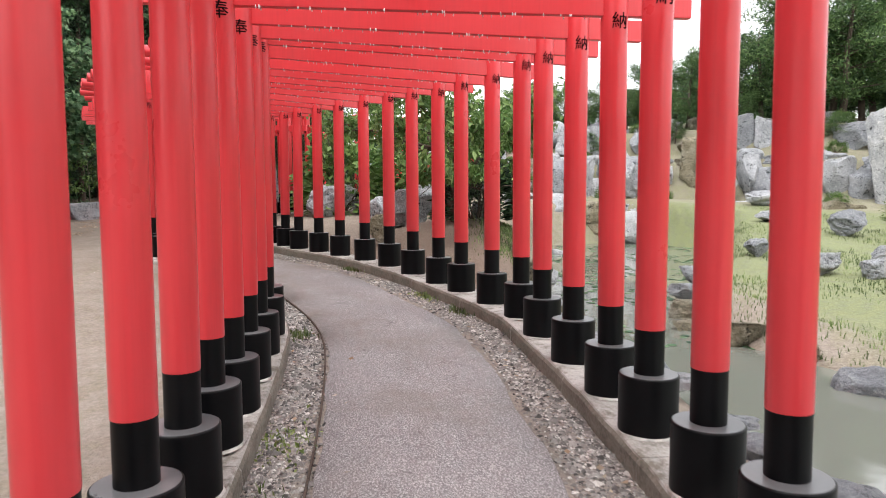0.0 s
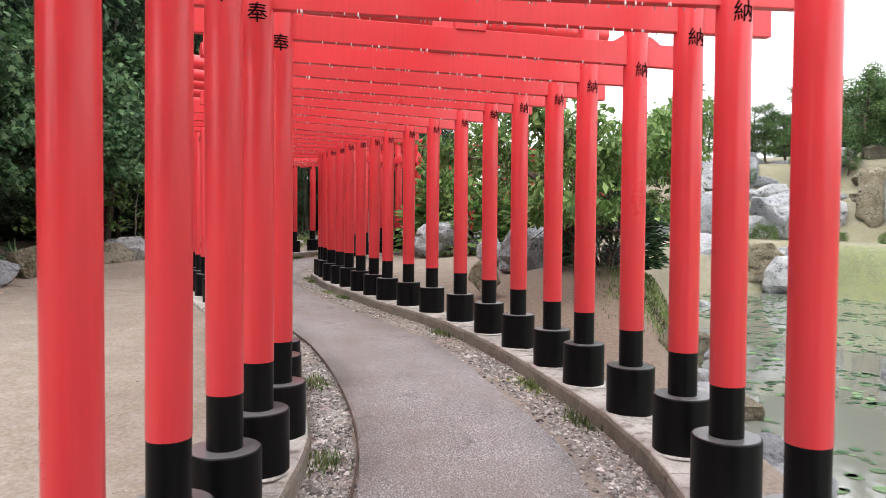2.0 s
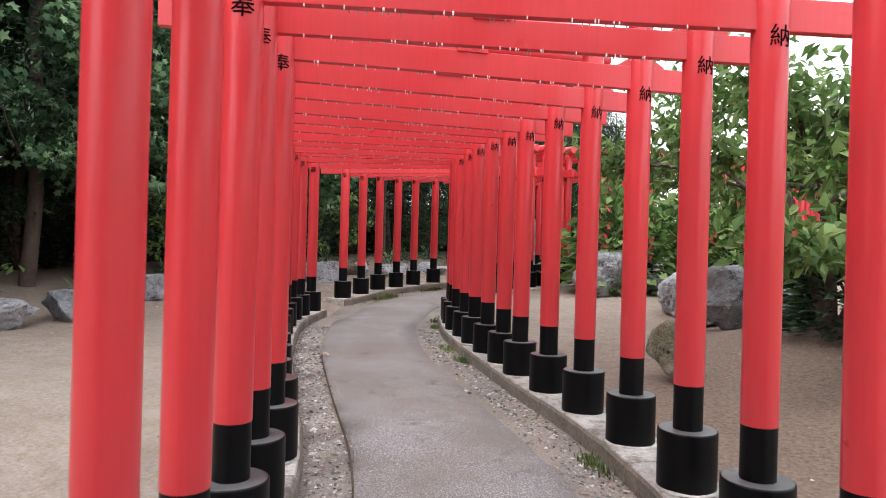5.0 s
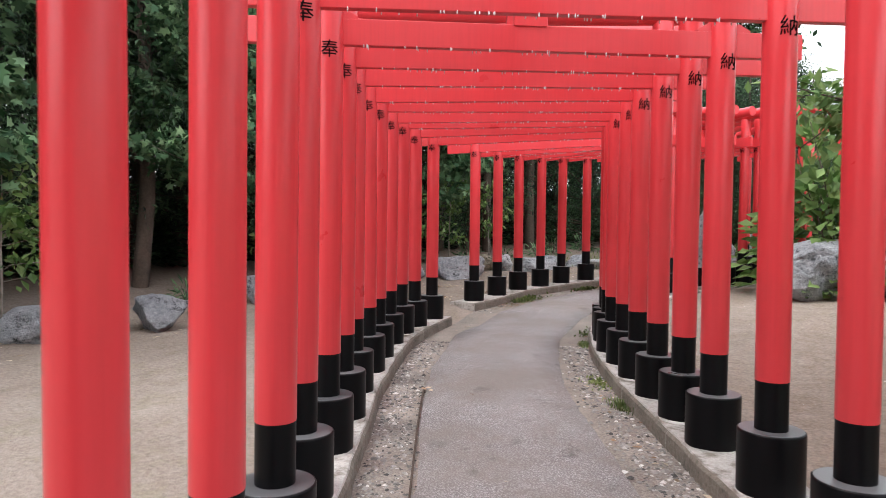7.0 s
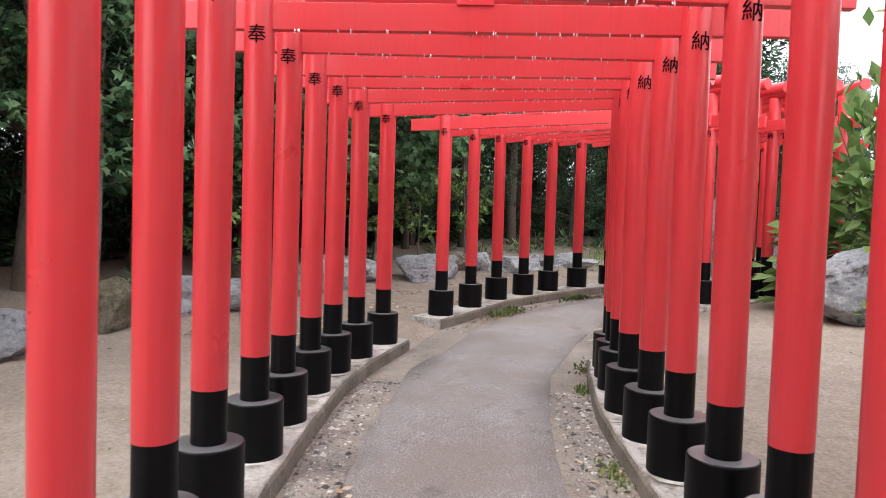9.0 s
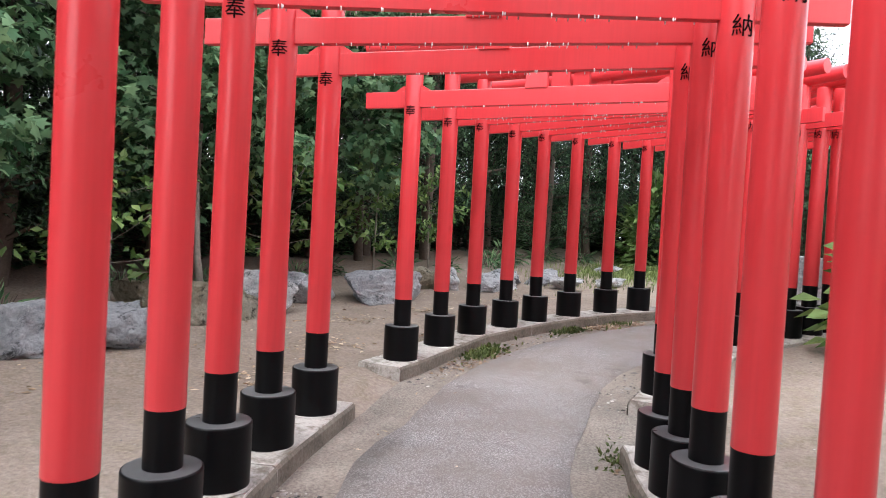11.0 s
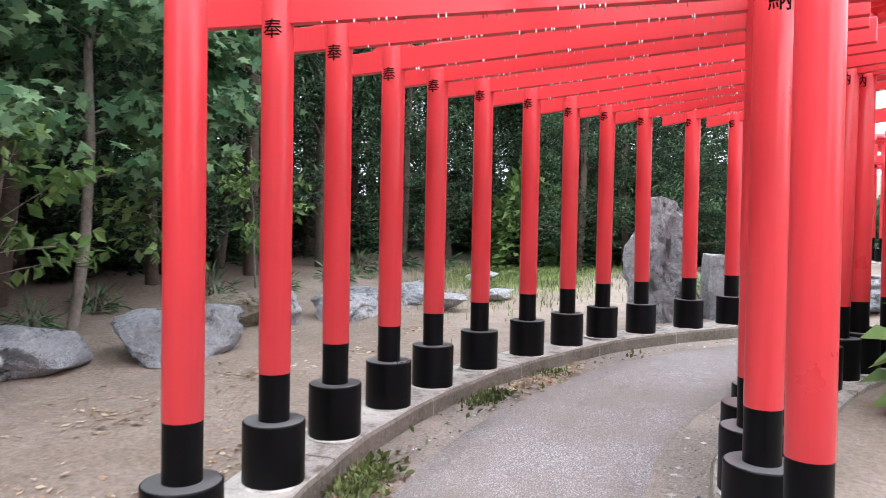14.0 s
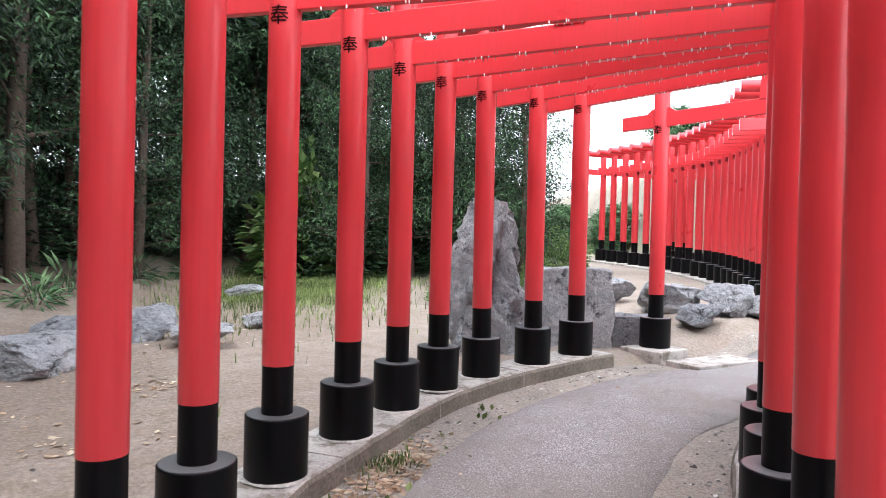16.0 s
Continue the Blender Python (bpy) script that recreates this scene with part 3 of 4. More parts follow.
def build_gate(variant):
    g = tagged(empty("torii_gate"), "vermilion torii gate with black feet and brushed characters", "torii gate", "torii gates along the path")
    for side in (-1, 1):
        base = part("base", ring_solid([(BASE_R - 0.003, 0), (BASE_R, 0.004), (BASE_R, 0.012), (BASE_R, BASE_H - 0.014), (BASE_R, BASE_H - 0.006), (BASE_R - 0.002, BASE_H - 0.002), (BASE_R - 0.005, BASE_H)], 36),
                    BLACK, g, "black-painted round concrete foot", at=pose(side * SPAN / 2, 0, 0))
        part("mortar_ring", mortar_ring(variant * 2 + side), MORTAR, base, "pale smear of mortar under the foot")
        part("top_face", ring_solid([(BASE_R - 0.007, BASE_H - 0.002), (BASE_R - 0.009, BASE_H + 0.002)], 36), CAP, base, "top of the foot, the sky's sheen painted in as grey")
        post = part("post", ring_solid([(POST_R - 0.001, BAND_H), (POST_R, BAND_H + 0.003), (POST_R, TOP_Z - 0.02), (POST_R - 0.004, TOP_Z)], 32),
                    RED, g, "vermilion round post", at=pose(side * SPAN / 2, 0, 0))
        part("black_band", ring_solid([(POST_R - 0.002, BASE_H - 0.01), (POST_R - 0.002, BAND_H)], 32), BLACK, post, "black-painted post foot")
        ch = share("painted_character", CHAR[side], post, pose(0, 0, TIE_Z - 0.045, 0, 0, 6))
        tagged(ch, "black brushed character on the post")
        for s2 in (-1, 1):
            part("wedge", wedge(s2), RED, g, "small red wedge", at=pose(side * SPAN / 2 + s2 * POST_R * 0.97, 0, TIE_Z + TIE_H - 0.002))
    tie = part("tie_beam", box(SPAN + 0.98, 0.05, TIE_H, (0, 0, TIE_Z + TIE_H / 2), 0.004), RED, g, "flat red tie beam")
    tagged(part("rain_drip", drops(variant), DROP, tie, "rain drops hanging from the beam", at=pose(0, 0, TIE_Z)), kind="stuff")
    part("top_log", beam_log(SPAN + 0.98, 0.082), RED, g, "round red top log", at=pose(0, 0, TOP_Z + 0.06))
    part("middle_strut", box(0.2, 0.07, TOP_Z - TIE_Z - TIE_H + 0.03, (0, 0, (TOP_Z + TIE_Z + TIE_H + 0.01) / 2), 0.004, 0.8), RED, g, "short red strut")
    return g


first = [build_gate(k) for k in range(3)]
for k, (x, y, h, z) in enumerate(ALL_GATES):
    r = random.Random(k)
    m = pose(x, y, z, r.uniform(-0.4, 0.4), r.uniform(-0.25, 0.25), h)
    if k < 3:
        first[k].matrix_basis = m
    else:
        copy_thing(first[k % 3], m)


# ---- rocks ----
def rock(x, y, sx, sy, sz, seed, label, turn=0, mat=ROCK, sink=0.15, lean=0, detail=4, group="garden rocks", z=None):
    rng = random.Random(seed)
    bm = bmesh.new()
    bmesh.ops.create_icosphere(bm, subdivisions=detail, radius=1)
    cuts = [(Vector((rng.gauss(0, 1), rng.gauss(0, 1), rng.gauss(0.2, 0.8))).normalized(), rng.uniform(0.42, 0.8)) for _ in range(14)]
    cuts += [(Vector((rng.gauss(0, 0.14), rng.gauss(0, 0.14), 1)).normalized(), rng.uniform(0.4, 0.66)) for _ in range(2)]
    off = Vector((seed * 3.7, seed * 1.3, 0))
    for v in bm.verts:
        p = v.co.copy()
        for nrm, d in cuts:
            over = p.dot(nrm) - d
            if over > 0:
                p -= nrm * over * 0.92
        p *= 1 + 0.16 * noise.noise(p * 2.1 + off) + 0.1 * (1 - 2 * abs(noise.noise(p * 3.3 + off))) + 0.06 * noise.noise(p * 6 + off) + 0.045 * noise.noise(p * 12 + off)
        v.co = Vector((p.x * sx, p.y * sy, p.z * sz))
    lo = min(v.co.z for v in bm.verts)
    for v in bm.verts:
        v.co.z -= lo + sink * sz
    zz = land_z(x, y) if z is None else z
    return tagged(part("rock", bm, mat, at=pose(x, y, zz, lean, 0, turn)), label, "rock", group)


# ---- trees and shrubs ----
def leaf_mesh(name, places, normals, size, mat, seed, narrow=0.45, droop=0.3, lobed=False):
    """Many small folded leaves, one island each."""
    rng = np.random.default_rng(seed)
    n = len(places)
    d = rng.normal(size=(n, 3)) + normals * 0.9
    d[:, 2] -= droop
    d /= np.linalg.norm(d, axis=1)[:, None]
    s = np.cross(d, rng.normal(size=(n, 3)) + np.array([0, 0, 1.5]))
    s /= np.linalg.norm(s, axis=1)[:, None] + 1e-9
    u = np.cross(s, d)
    ln = size * rng.uniform(0.6, 1.3, n)[:, None]
    wd = ln * narrow * 0.5
    a = places
    mid = places + d * ln * 0.5 + u * ln * 0.06
    tip = places + d * ln - u * ln * 0.1
    if lobed:
        # a palm-shaped outline: (along, across) pairs
        outline = [(0, 0), (0.05, 0.5), (0.3, 0.28), (0.55, 0.62), (0.6, 0.2), (1.0, 0), (0.6, -0.2), (0.55, -0.62), (0.3, -0.28), (0.05, -0.5)]
        pts = [a + d * ln * q + s * ln * w - u * ln * (0.12 * q * q + 0.1 * abs(w)) for q, w in outline]
        verts = np.stack(pts, 1).reshape(-1, 3)
        i = np.arange(n) * 10
        return mesh_of(name, verts.tolist(), (i[:, None] + np.arange(10)[None]).tolist(), mat)
    verts = np.stack([a, mid + s * wd, tip, mid - s * wd], 1).reshape(-1, 3)
    i = np.arange(n) * 4
    faces = np.stack([i, i + 1, i + 2, i + 3], -1)
    return mesh_of(name, verts.tolist(), faces.tolist(), mat)


def limb(bm, p0, p1, r0, r1, sides=7):
    d = (p1 - p0).normalized()
    a = d.orthogonal().normalized()
    b = d.cross(a)
    rings = []
    for i in range(4):
        u = i / 3
        c = p0.lerp(p1, u) + a * 0.05 * (p1 - p0).length * math.sin(u * math.pi) * 0.6
        r = r0 + (r1 - r0) * u
        rings.append([bm.verts.new(c + (a * math.cos(2 * math.pi * k / sides) + b * math.sin(2 * math.pi * k / sides)) * r) for k in range(sides)])
    for q, w in zip(rings, rings[1:]):
        for k in range(sides):
            bm.faces.new((q[k], q[(k + 1) % sides], w[(k + 1) % sides], w[k])).smooth = True
    bm.faces.new(rings[-1])


def tree(name, height, spread, bare, leaves, size, mat, bark, seed, label, shape="oval", trunk_r=0.11, narrow=0.45, droop=0.3, clumps=60, lean=0.0, lobed=False):
    """A trunk with limbs, and a crown of many leaf clumps at the limbs' ends."""
    rng = random.Random(seed)
    nr = np.random.default_rng(seed)
    g = tagged(empty(name), label, name.replace("_", " "))
    bm = bmesh.new()
    top = Vector((lean * height, 0.03 * height, height * 0.93))
    limb(bm, Vector((0, 0, -0.15)), top * 0.5, trunk_r, trunk_r * 0.7, 10)
    limb(bm, top * 0.5, top, trunk_r * 0.7, trunk_r * 0.15, 8)
    pos, nor = [], []
    for c in range(clumps):
        u = bare + (1 - bare) * (c + rng.random()) / clumps
        if shape == "cone":
            rad = spread * (1.05 - u) ** 0.75
        elif shape == "hedge":
            rad = spread * (1 - max(0, u - 0.8) * 3)
        else:
            v = (u - bare) / (1 - bare)
            rad = spread * math.sqrt(max(0.05, 1 - (2 * v - 0.85) ** 2 / 1.5))
        ang = rng.uniform(0, 2 * math.pi)
        reach = rad * rng.uniform(0.55, 1.1)
        start = top * (u * rng.uniform(0.75, 0.95)) if u < 1 else top
        tip = top * u + Vector((math.cos(ang) * reach, math.sin(ang) * reach, rng.uniform(-0.1, 0.15) * height * 0.3))
        if c % 3 == 0 or clumps < 40:
            limb(bm, start, tip, trunk_r * 0.28 * (1.2 - u), 0.006, 5)
        k = leaves // clumps
        size_c = spread * rng.uniform(0.13, 0.27)
        along = nr.uniform(0.35, 1.08, k)[:, None]
        q = np.array(start) * (1 - along) + np.array(tip) * along + nr.normal(size=(k, 3)) * np.array([size_c, size_c, size_c * 0.5]) * 0.62
        pos.append(q)
        nor.append(np.tile(np.array([math.cos(ang), math.sin(ang), 0.15]), (k, 1)))
    part("trunk", bm, bark, g)
    p, q = np.concatenate(pos), np.concatenate(nor)
    share("crown", leaf_mesh("crown", p, q, size, mat, seed, narrow, droop, lobed), g)
    return g


def spreading_tree(label, height, reach, leaves, size, mat, bark, seed, fruit, spot):
    """Two leaning stems that part low down into long near-level limbs, forked twice, with leaves round the twigs."""
    rng, nr = random.Random(seed), np.random.default_rng(seed)
    g = tagged(empty("broadleaf_tree"), label, "broadleaf tree")
    bm = bmesh.new()
    tips = []

    def grow(p, way, length, r, level):
        way = way.normalized()
        end = p + way * length
        limb(bm, p, end, r, r * 0.62, 8 - level)
        if level >= 1:
            tips.append((p, end))
        if level == 3:
            return
        for _ in range(3 if level else 5):
            turn = Vector((rng.gauss(0, 1), rng.gauss(0, 1), rng.gauss(0.22, 0.4)))
            out = Vector((way.x, way.y, way.z * 0.45)) + turn * (0.62 if level else 1.0)
            start = p.lerp(end, rng.uniform(0.55, 1.0))
            grow(start, out, length * rng.uniform(0.55, 0.85), r * 0.52, level + 1)

    for a in (0.4, 2.6, 4.4):
        grow(Vector((0, 0, -0.1)), Vector((0.34 * math.cos(a), 0.34 * math.sin(a), 1)), height * rng.uniform(0.38, 0.5), 0.062, 0)
    part("trunk", bm, bark, g)
    k = max(1, leaves // len(tips))
    pos = []
    for p, q in tips:
        u = nr.uniform(0.3, 1.1, k)[:, None]
        pos.append(np.array(p) * (1 - u) + np.array(q) * u + nr.normal(size=(k, 3)) * np.array([0.16, 0.16, 0.09]))
    p = np.concatenate(pos)
    far = np.hypot(p[:, 0], p[:, 1])
    keep = (far < reach) & (p[:, 2] < height) & (p[:, 2] > 0.95 - 0.1 * far) & (seg_dist(p[:, 0] + spot[0], p[:, 1] + spot[1], LINE) > 1.75)
    p = p[keep]
    share("crown", leaf_mesh("crown", p, np.tile(np.array([0, 0, 0.1]), (len(p), 1)), size, mat, seed, 0.52, 0.55), g)
    pick = p[nr.choice(len(p), fruit, replace=False)]
    share("red_leaves", leaf_mesh("red_leaves", pick, np.zeros_like(pick), size * 0.8, LEAF_RED, seed + 5, 0.6, 0.5), g)
    return g


def shrub(name, sx, sy, h, leaves, size, mat, seed, label, narrow=0.5, droop=0.0):
    nr = np.random.default_rng(seed)
    g = tagged(empty(name), label, "shrub")
    bm = bmesh.new()
    rng = random.Random(seed)
    for _ in range(9):
        a = rng.uniform(0, 6.28)
        limb(bm, Vector((0.06 * math.cos(a), 0.06 * math.sin(a), -0.05)), Vector((sx * 0.6 * math.cos(a), sy * 0.6 * math.sin(a), h * rng.uniform(0.5, 0.85))), 0.014, 0.004, 5)
    d = nr.normal(size=(leaves, 3))
    d[:, 2] = np.abs(d[:, 2])
    d /= np.linalg.norm(d, axis=1)[:, None]
    r = nr.uniform(0.35, 1.0, leaves) ** 0.4
    r *= 0.82 + 0.22 * np.sin(d[:, 0] * 5 + seed) * np.sin(d[:, 1] * 4 + d[:, 2] * 3)
    q = d * r[:, None] * np.array([sx, sy, h])
    part("twig_frame", bm, BARK, g)
    share("foliage", leaf_mesh("foliage", q, d, size, mat, seed, narrow, droop), g)
    return g


# ---- rocks along the west side ----
PALE, BROWN = "pale grey boulder bedded in the soil", "brown mossy boulder bedded in the soil"
WEST_ROCKS = [
    (-7.2, 9.6, 0.45, 0.35, 0.3, 10, ROCK), (-8.4, 10.7, 0.5, 0.35, 0.28, 40, ROCK), (-9.25, 12.0, 0.8, 0.45, 0.36, 60, ROCK), (-9.2, 13.25, 0.45, 0.4, 0.33, 30, ROCK),
    (-9.55, 14.4, 0.4, 0.35, 0.42, 80, ROCK_MOSS), (-9.95, 15.4, 0.5, 0.4, 0.32, 110, ROCK), (-10.0, 16.1, 0.55, 0.42, 0.42, 60, ROCK), (-10.5, 17.35, 0.85, 0.55, 0.44, 70, ROCK_MOSS),
    (-10.3, 18.35, 0.55, 0.42, 0.42, 85, ROCK), (-10.7, 19.35, 0.8, 0.42, 0.4, 65, ROCK), (-10.2, 20.6, 0.68, 0.45, 0.4, 70, ROCK), (-10.45, 22.0, 0.45, 0.4, 0.34, 20, ROCK_MOSS),
    (-10.1, 22.55, 0.4, 0.32, 0.26, 90, ROCK), (-9.75, 23.5, 0.7, 0.45, 0.24, 60, ROCK), (-10.0, 24.5, 0.55, 0.4, 0.28, 100, ROCK), (-9.35, 24.75, 0.3, 0.25, 0.2, 0, ROCK), (-9.55, 25.5, 0.35, 0.3, 0.22, 40, ROCK),
]
for k, (x, y, sx, sy, sz, turn, mat) in enumerate(WEST_ROCKS):
    rock(x, y, 1.1 * sx, 1.1 * sy, 1.05 * sz, 11 + k, BROWN if mat is ROCK_MOSS else PALE, turn, mat, 0.4, group="boulders along the wood")
for k, (x, y, sx, sy, sz) in enumerate([(-8.7, 24.6, 0.45, 0.3, 0.16), (-8.3, 26.0, 0.35, 0.3, 0.14), (-9.2, 28.5, 0.4, 0.3, 0.16), (-8.6, 31.5, 0.5, 0.4, 0.22),
                                        (-10.6, 17.2, 0.4, 0.3, 0.2), (-10.4, 21.6, 0.4, 0.3, 0.24)]):
    rock(x, y, sx, sy, sz, 40 + k, "low flat grey stone in the soil", 37 * k, group="boulders along the wood")


def standing_stone(x, y, seed, w, d, h, label, turn):
    """A tall rough slab: broad foot, a shoulder on one side, a blunt narrow top."""
    bm = bmesh.new()
    bmesh.ops.create_cube(bm, size=2)
    bmesh.ops.subdivide_edges(bm, edges=bm.edges[:], cuts=22, use_grid_fill=True)
    rng = random.Random(seed)
    cuts = [(Vector((rng.gauss(0, 1), rng.gauss(0, 1), rng.gauss(0, 0.25))).normalized(), rng.uniform(0.72, 0.95)) for _ in range(14)]
    off = Vector((seed * 2.1, 0, 0))
    for v in bm.verts:
        p = v.co.copy()
        u = (p.z + 1) / 2
        for nrm, k in cuts:
            over = p.dot(nrm) - k
            if over > 0:
                p -= nrm * over * 0.95
        right = 1.0 - 0.25 * u - 0.3 * smooth01(u, 0.35, 0.5) - 0.12 * smooth01(u, 0.8, 1.0)
        left = 0.72 - 0.1 * u + 0.12 * smooth01(u, 0.3, 0.42) - 0.42 * smooth01(u, 0.55, 1.0)
        q = Vector((p.x * (right if p.x > 0 else left) * w, p.y * d * (1 - 0.45 * u), (u - 0.06) * h * (1 - 0.1 * u * (p.x - 0.15) ** 2 - 0.06 * u * p.x)))
        ridge = 1 - abs(noise.noise(Vector((p.x * 2.2, p.y * 2.2, p.z * 1.1)) + off)) * 2
        q += Vector((p.x, p.y, 0.1)) * (0.12 * ridge + 0.09 * noise.noise(p * 4 + off) + 0.06 * noise.noise(p * 9)) * 0.9
        v.co = q
    return tagged(part("standing_stone", bm, ROCK, at=pose(x, y, land_z(x, y), 0, 0, turn)), label, "rock")


standing_stone(-5.72, 24.4, 3, 0.46, 0.34, 1.68, "tall pointed grey standing stone behind the gates", 8)


def stone_block(x, y, sx, sy, sz, seed, label, turn):
    """A squared block with worn edges and a rough face."""
    bm = box(sx, sy, sz, (0, 0, sz / 2 - 0.08), 0)
    bmesh.ops.subdivide_edges(bm, edges=bm.edges[:], cuts=12, use_grid_fill=True)
    off = Vector((seed, 0.3 * seed, 0))
    c = Vector((0, 0, sz / 2))
    for v in bm.verts:
        p = (v.co - c)
        e = Vector((2 * p.x / sx, 2 * p.y / sy, 2 * p.z / sz))
        p *= 1 - 0.06 * max(0, e.length - 1.15) ** 1.0 * 2
        p *= 1 + 0.07 * noise.noise(e * 1.4 + off) + 0.05 * noise.noise(e * 4 + off) + 0.02 * noise.noise(e * 10)
        v.co = c + p
    return tagged(part("stone_block", bm, ROCK, at=pose(x, y, land_z(x, y), 0, 0, turn)), label, "rock")


stone_block(-4.75, 24.95, 0.86, 0.7, 0.92, 5, "squared grey block of stone behind the kerb", 6)
tagged(part("pale_slab", box(0.95, 0.4, 0.06, (0, 0, 0), 0.008), CONCRETE, at=pose(-3.4, 24.2, 1.335, 0, 0, 28)), "pale concrete slab set in the path", "slab")
stone_block(-4.05, 24.95, 0.55, 0.45, 0.42, 9, "small grey stone beside the block", -8)
for k, (x, y, a, b, c) in enumerate([(-3.2, 26.2, 0.5, 0.35, 0.26), (-2.5, 26.0, 0.45, 0.35, 0.3), (-3.0, 25.5, 0.4, 0.3, 0.18), (-2.0, 25.7, 0.5, 0.3, 0.28), (-3.6, 27.2, 0.4, 0.3, 0.25)]):
    rock(x, y, a, b, c, 70 + k, "rough grey stone on the bank beyond the last gate", 50 * k, group="stones on the bank")

# ---- rocks round the mound and the pond ----
EAST_ROCKS = [
    (-1.05, 13.25, 0.27, 0.24, 0.36, 0.02, 0, ROCK_MOSS), (-0.6, 16.7, 0.7, 0.5, 0.55, 0.1, 30, ROCK), (-0.3, 18.4, 0.42, 0.35, 0.62, 0.05, 10, ROCK),
    (-2.95, 19.75, 0.75, 0.5, 0.56, 0.1, 0, ROCK), (-1.95, 20.3, 0.65, 0.42, 0.3, 0.1, 15, ROCK), (-1.5, 18.3, 0.55, 0.42, 0.4, 0.1, 100, ROCK),
    (0.3, 17.1, 0.5, 0.4, 0.35, 0.1, 10, ROCK), (1.0, 15.9, 0.45, 0.35, 0.3, 0.1, 75, ROCK), (-1.0, 17.4, 0.32, 0.3, 0.22, 0.1, 20, ROCK),
    (1.45, 11.6, 0.35, 0.3, 0.3, 0.1, 20, ROCK_MOSS), (1.65, 12.5, 0.45, 0.35, 0.3, 0.1, 60, ROCK), (1.8, 10.5, 0.3, 0.3, 0.22, 0.1, 10, ROCK_MOSS),
    (3.75, 6.95, 0.36, 0.3, 0.34, 0.1, 15, ROCK),
]
for k, (x, y, sx, sy, sz, sink, turn, mat) in enumerate(EAST_ROCKS):
    rock(x, y, sx, sy, sz, 90 + k, "rough grey garden stone with white veins" if mat is ROCK else "brown earthy stone at the water", turn, mat, sink)
POND_EDGE = [(4.2, 6.3, 0.45, 0.4, 0.36), (3.65, 7.9, 0.4, 0.3, 0.2), (3.4, 8.7, 0.35, 0.3, 0.2), (3.35, 9.6, 0.4, 0.3, 0.2), (3.5, 10.5, 0.4, 0.3, 0.2),
             (4.0, 11.8, 0.45, 0.3, 0.22), (4.7, 13.2, 0.4, 0.35, 0.25), (5.6, 14.9, 0.5, 0.35, 0.25), (4.7, 4.6, 0.5, 0.4, 0.3), (6.4, 16.8, 0.5, 0.4, 0.3)]
for k, (x, y, sx, sy, sz) in enumerate(POND_EDGE):
    rock(x, y, sx, sy, sz, 120 + k, "weathered stone at the edge of the pond", 63 * k, ROCK_MOSS if k in (1, 2, 3, 4) else ROCK, group="stones round the pond")
for k, (x, y, sx, sy, sz) in enumerate([(6.6, 12.6, 0.38, 0.3, 0.25), (7.2, 12.2, 0.35, 0.3, 0.25), (6.5, 15.0, 0.42, 0.3, 0.25), (8.1, 13.0, 0.5, 0.4, 0.3)]):
    rock(x, y, sx, sy, sz, 140 + k, "pale stone lying in the grass", 40 * k, group="stones in the grass")

# rock garden: three banks of rocks along the terraces
GARDEN = "pale weathered rock of the terraced rock garden"
bank_rng = random.Random(321)
count = 0
for s_off, low, high in ((0.1, 0.8, 1.15), (0.9, 0.4, 0.6), (2.6, 0.9, 1.6), (3.6, 0.4, 0.8), (5.0, 0.7, 1.5), (6.6, 0.4, 0.8)):
    x = 1.9
    while x < 21:
        w = bank_rng.uniform(0.5, 1.15)
        x += w * 0.5
        hgt = bank_rng.uniform(low, high) * (0.7 + 0.3 * min(1, w / 0.6))
        off = s_off + bank_rng.uniform(-0.25, 0.25)
        y = float(shore_y(x)) + off
        base = float(terraces(off)) - 0.42
        rock(x, y, w, w * bank_rng.uniform(0.6, 0.9), hgt * 0.8, 160 + count, GARDEN, bank_rng.uniform(-25, 25),
             ROCK_MOSS if count % 7 == 3 else ROCK, 0.1, detail=4 if count % 2 else 3, group="rock garden", z=base)
        count += 1
        x += w * 0.5 + (bank_rng.uniform(0.2, 0.7) if bank_rng.random() < 0.15 else 0)
# single large stones of the garden: spire, its shoulder, the tall block, flat steps
for k, (x, y, sx, sy, sz, label) in enumerate([
        (14.6, 23.4, 0.62, 0.6, 2.1, "tall grey rock spire on the slope"), (16.4, 23.2, 1.25, 0.9, 1.25, "broad sloping grey rock beside the spire"),
        (11.4, 25.9, 0.72, 0.6, 1.25, "upright pale block of rock"), (10.4, 26.0, 0.5, 0.5, 1.0, "upright grey rock among the terraces"),
        (10.9, 23.4, 0.7, 0.5, 0.36, "flat stone step at the lawn"), (9.3, 19.9, 0.62, 0.5, 0.3, "flat-topped stone on the lawn"),
        (10.0, 17.6, 0.62, 0.45, 0.42, "rough pale stone on the lawn"), (11.3, 16.6, 0.7, 0.5, 0.4, "rounded grey stone on the lawn"),
        (3.4, 20.9, 0.5, 0.4, 0.42, "dark wet stone at the pond"), (2.5, 22.4, 0.55, 0.45, 0.5, "pale stone at the pond's end")]):
    rock(x, y, sx, sy, sz, 260 + k, label, 40 * k, ROCK, 0.18, group="rock garden")
# flat pale stones between the footing and the water
for k in range(13):
    y = 2.6 + 0.78 * k + bank_rng.uniform(-0.15, 0.15)
    x = float(np.interp(y, [2, 4, 7.5, 10, 12.2], [1.95, 2.0, 1.78, 1.5, 1.6])) + bank_rng.uniform(-0.08, 0.05)
    rock(x, y, bank_rng.uniform(0.24, 0.42), bank_rng.uniform(0.2, 0.32), bank_rng.uniform(0.1, 0.2), 300 + k, "flat pale stone lining the pond", 33 * k, ROCK, 0.3, detail=3, group="stones round the pond")

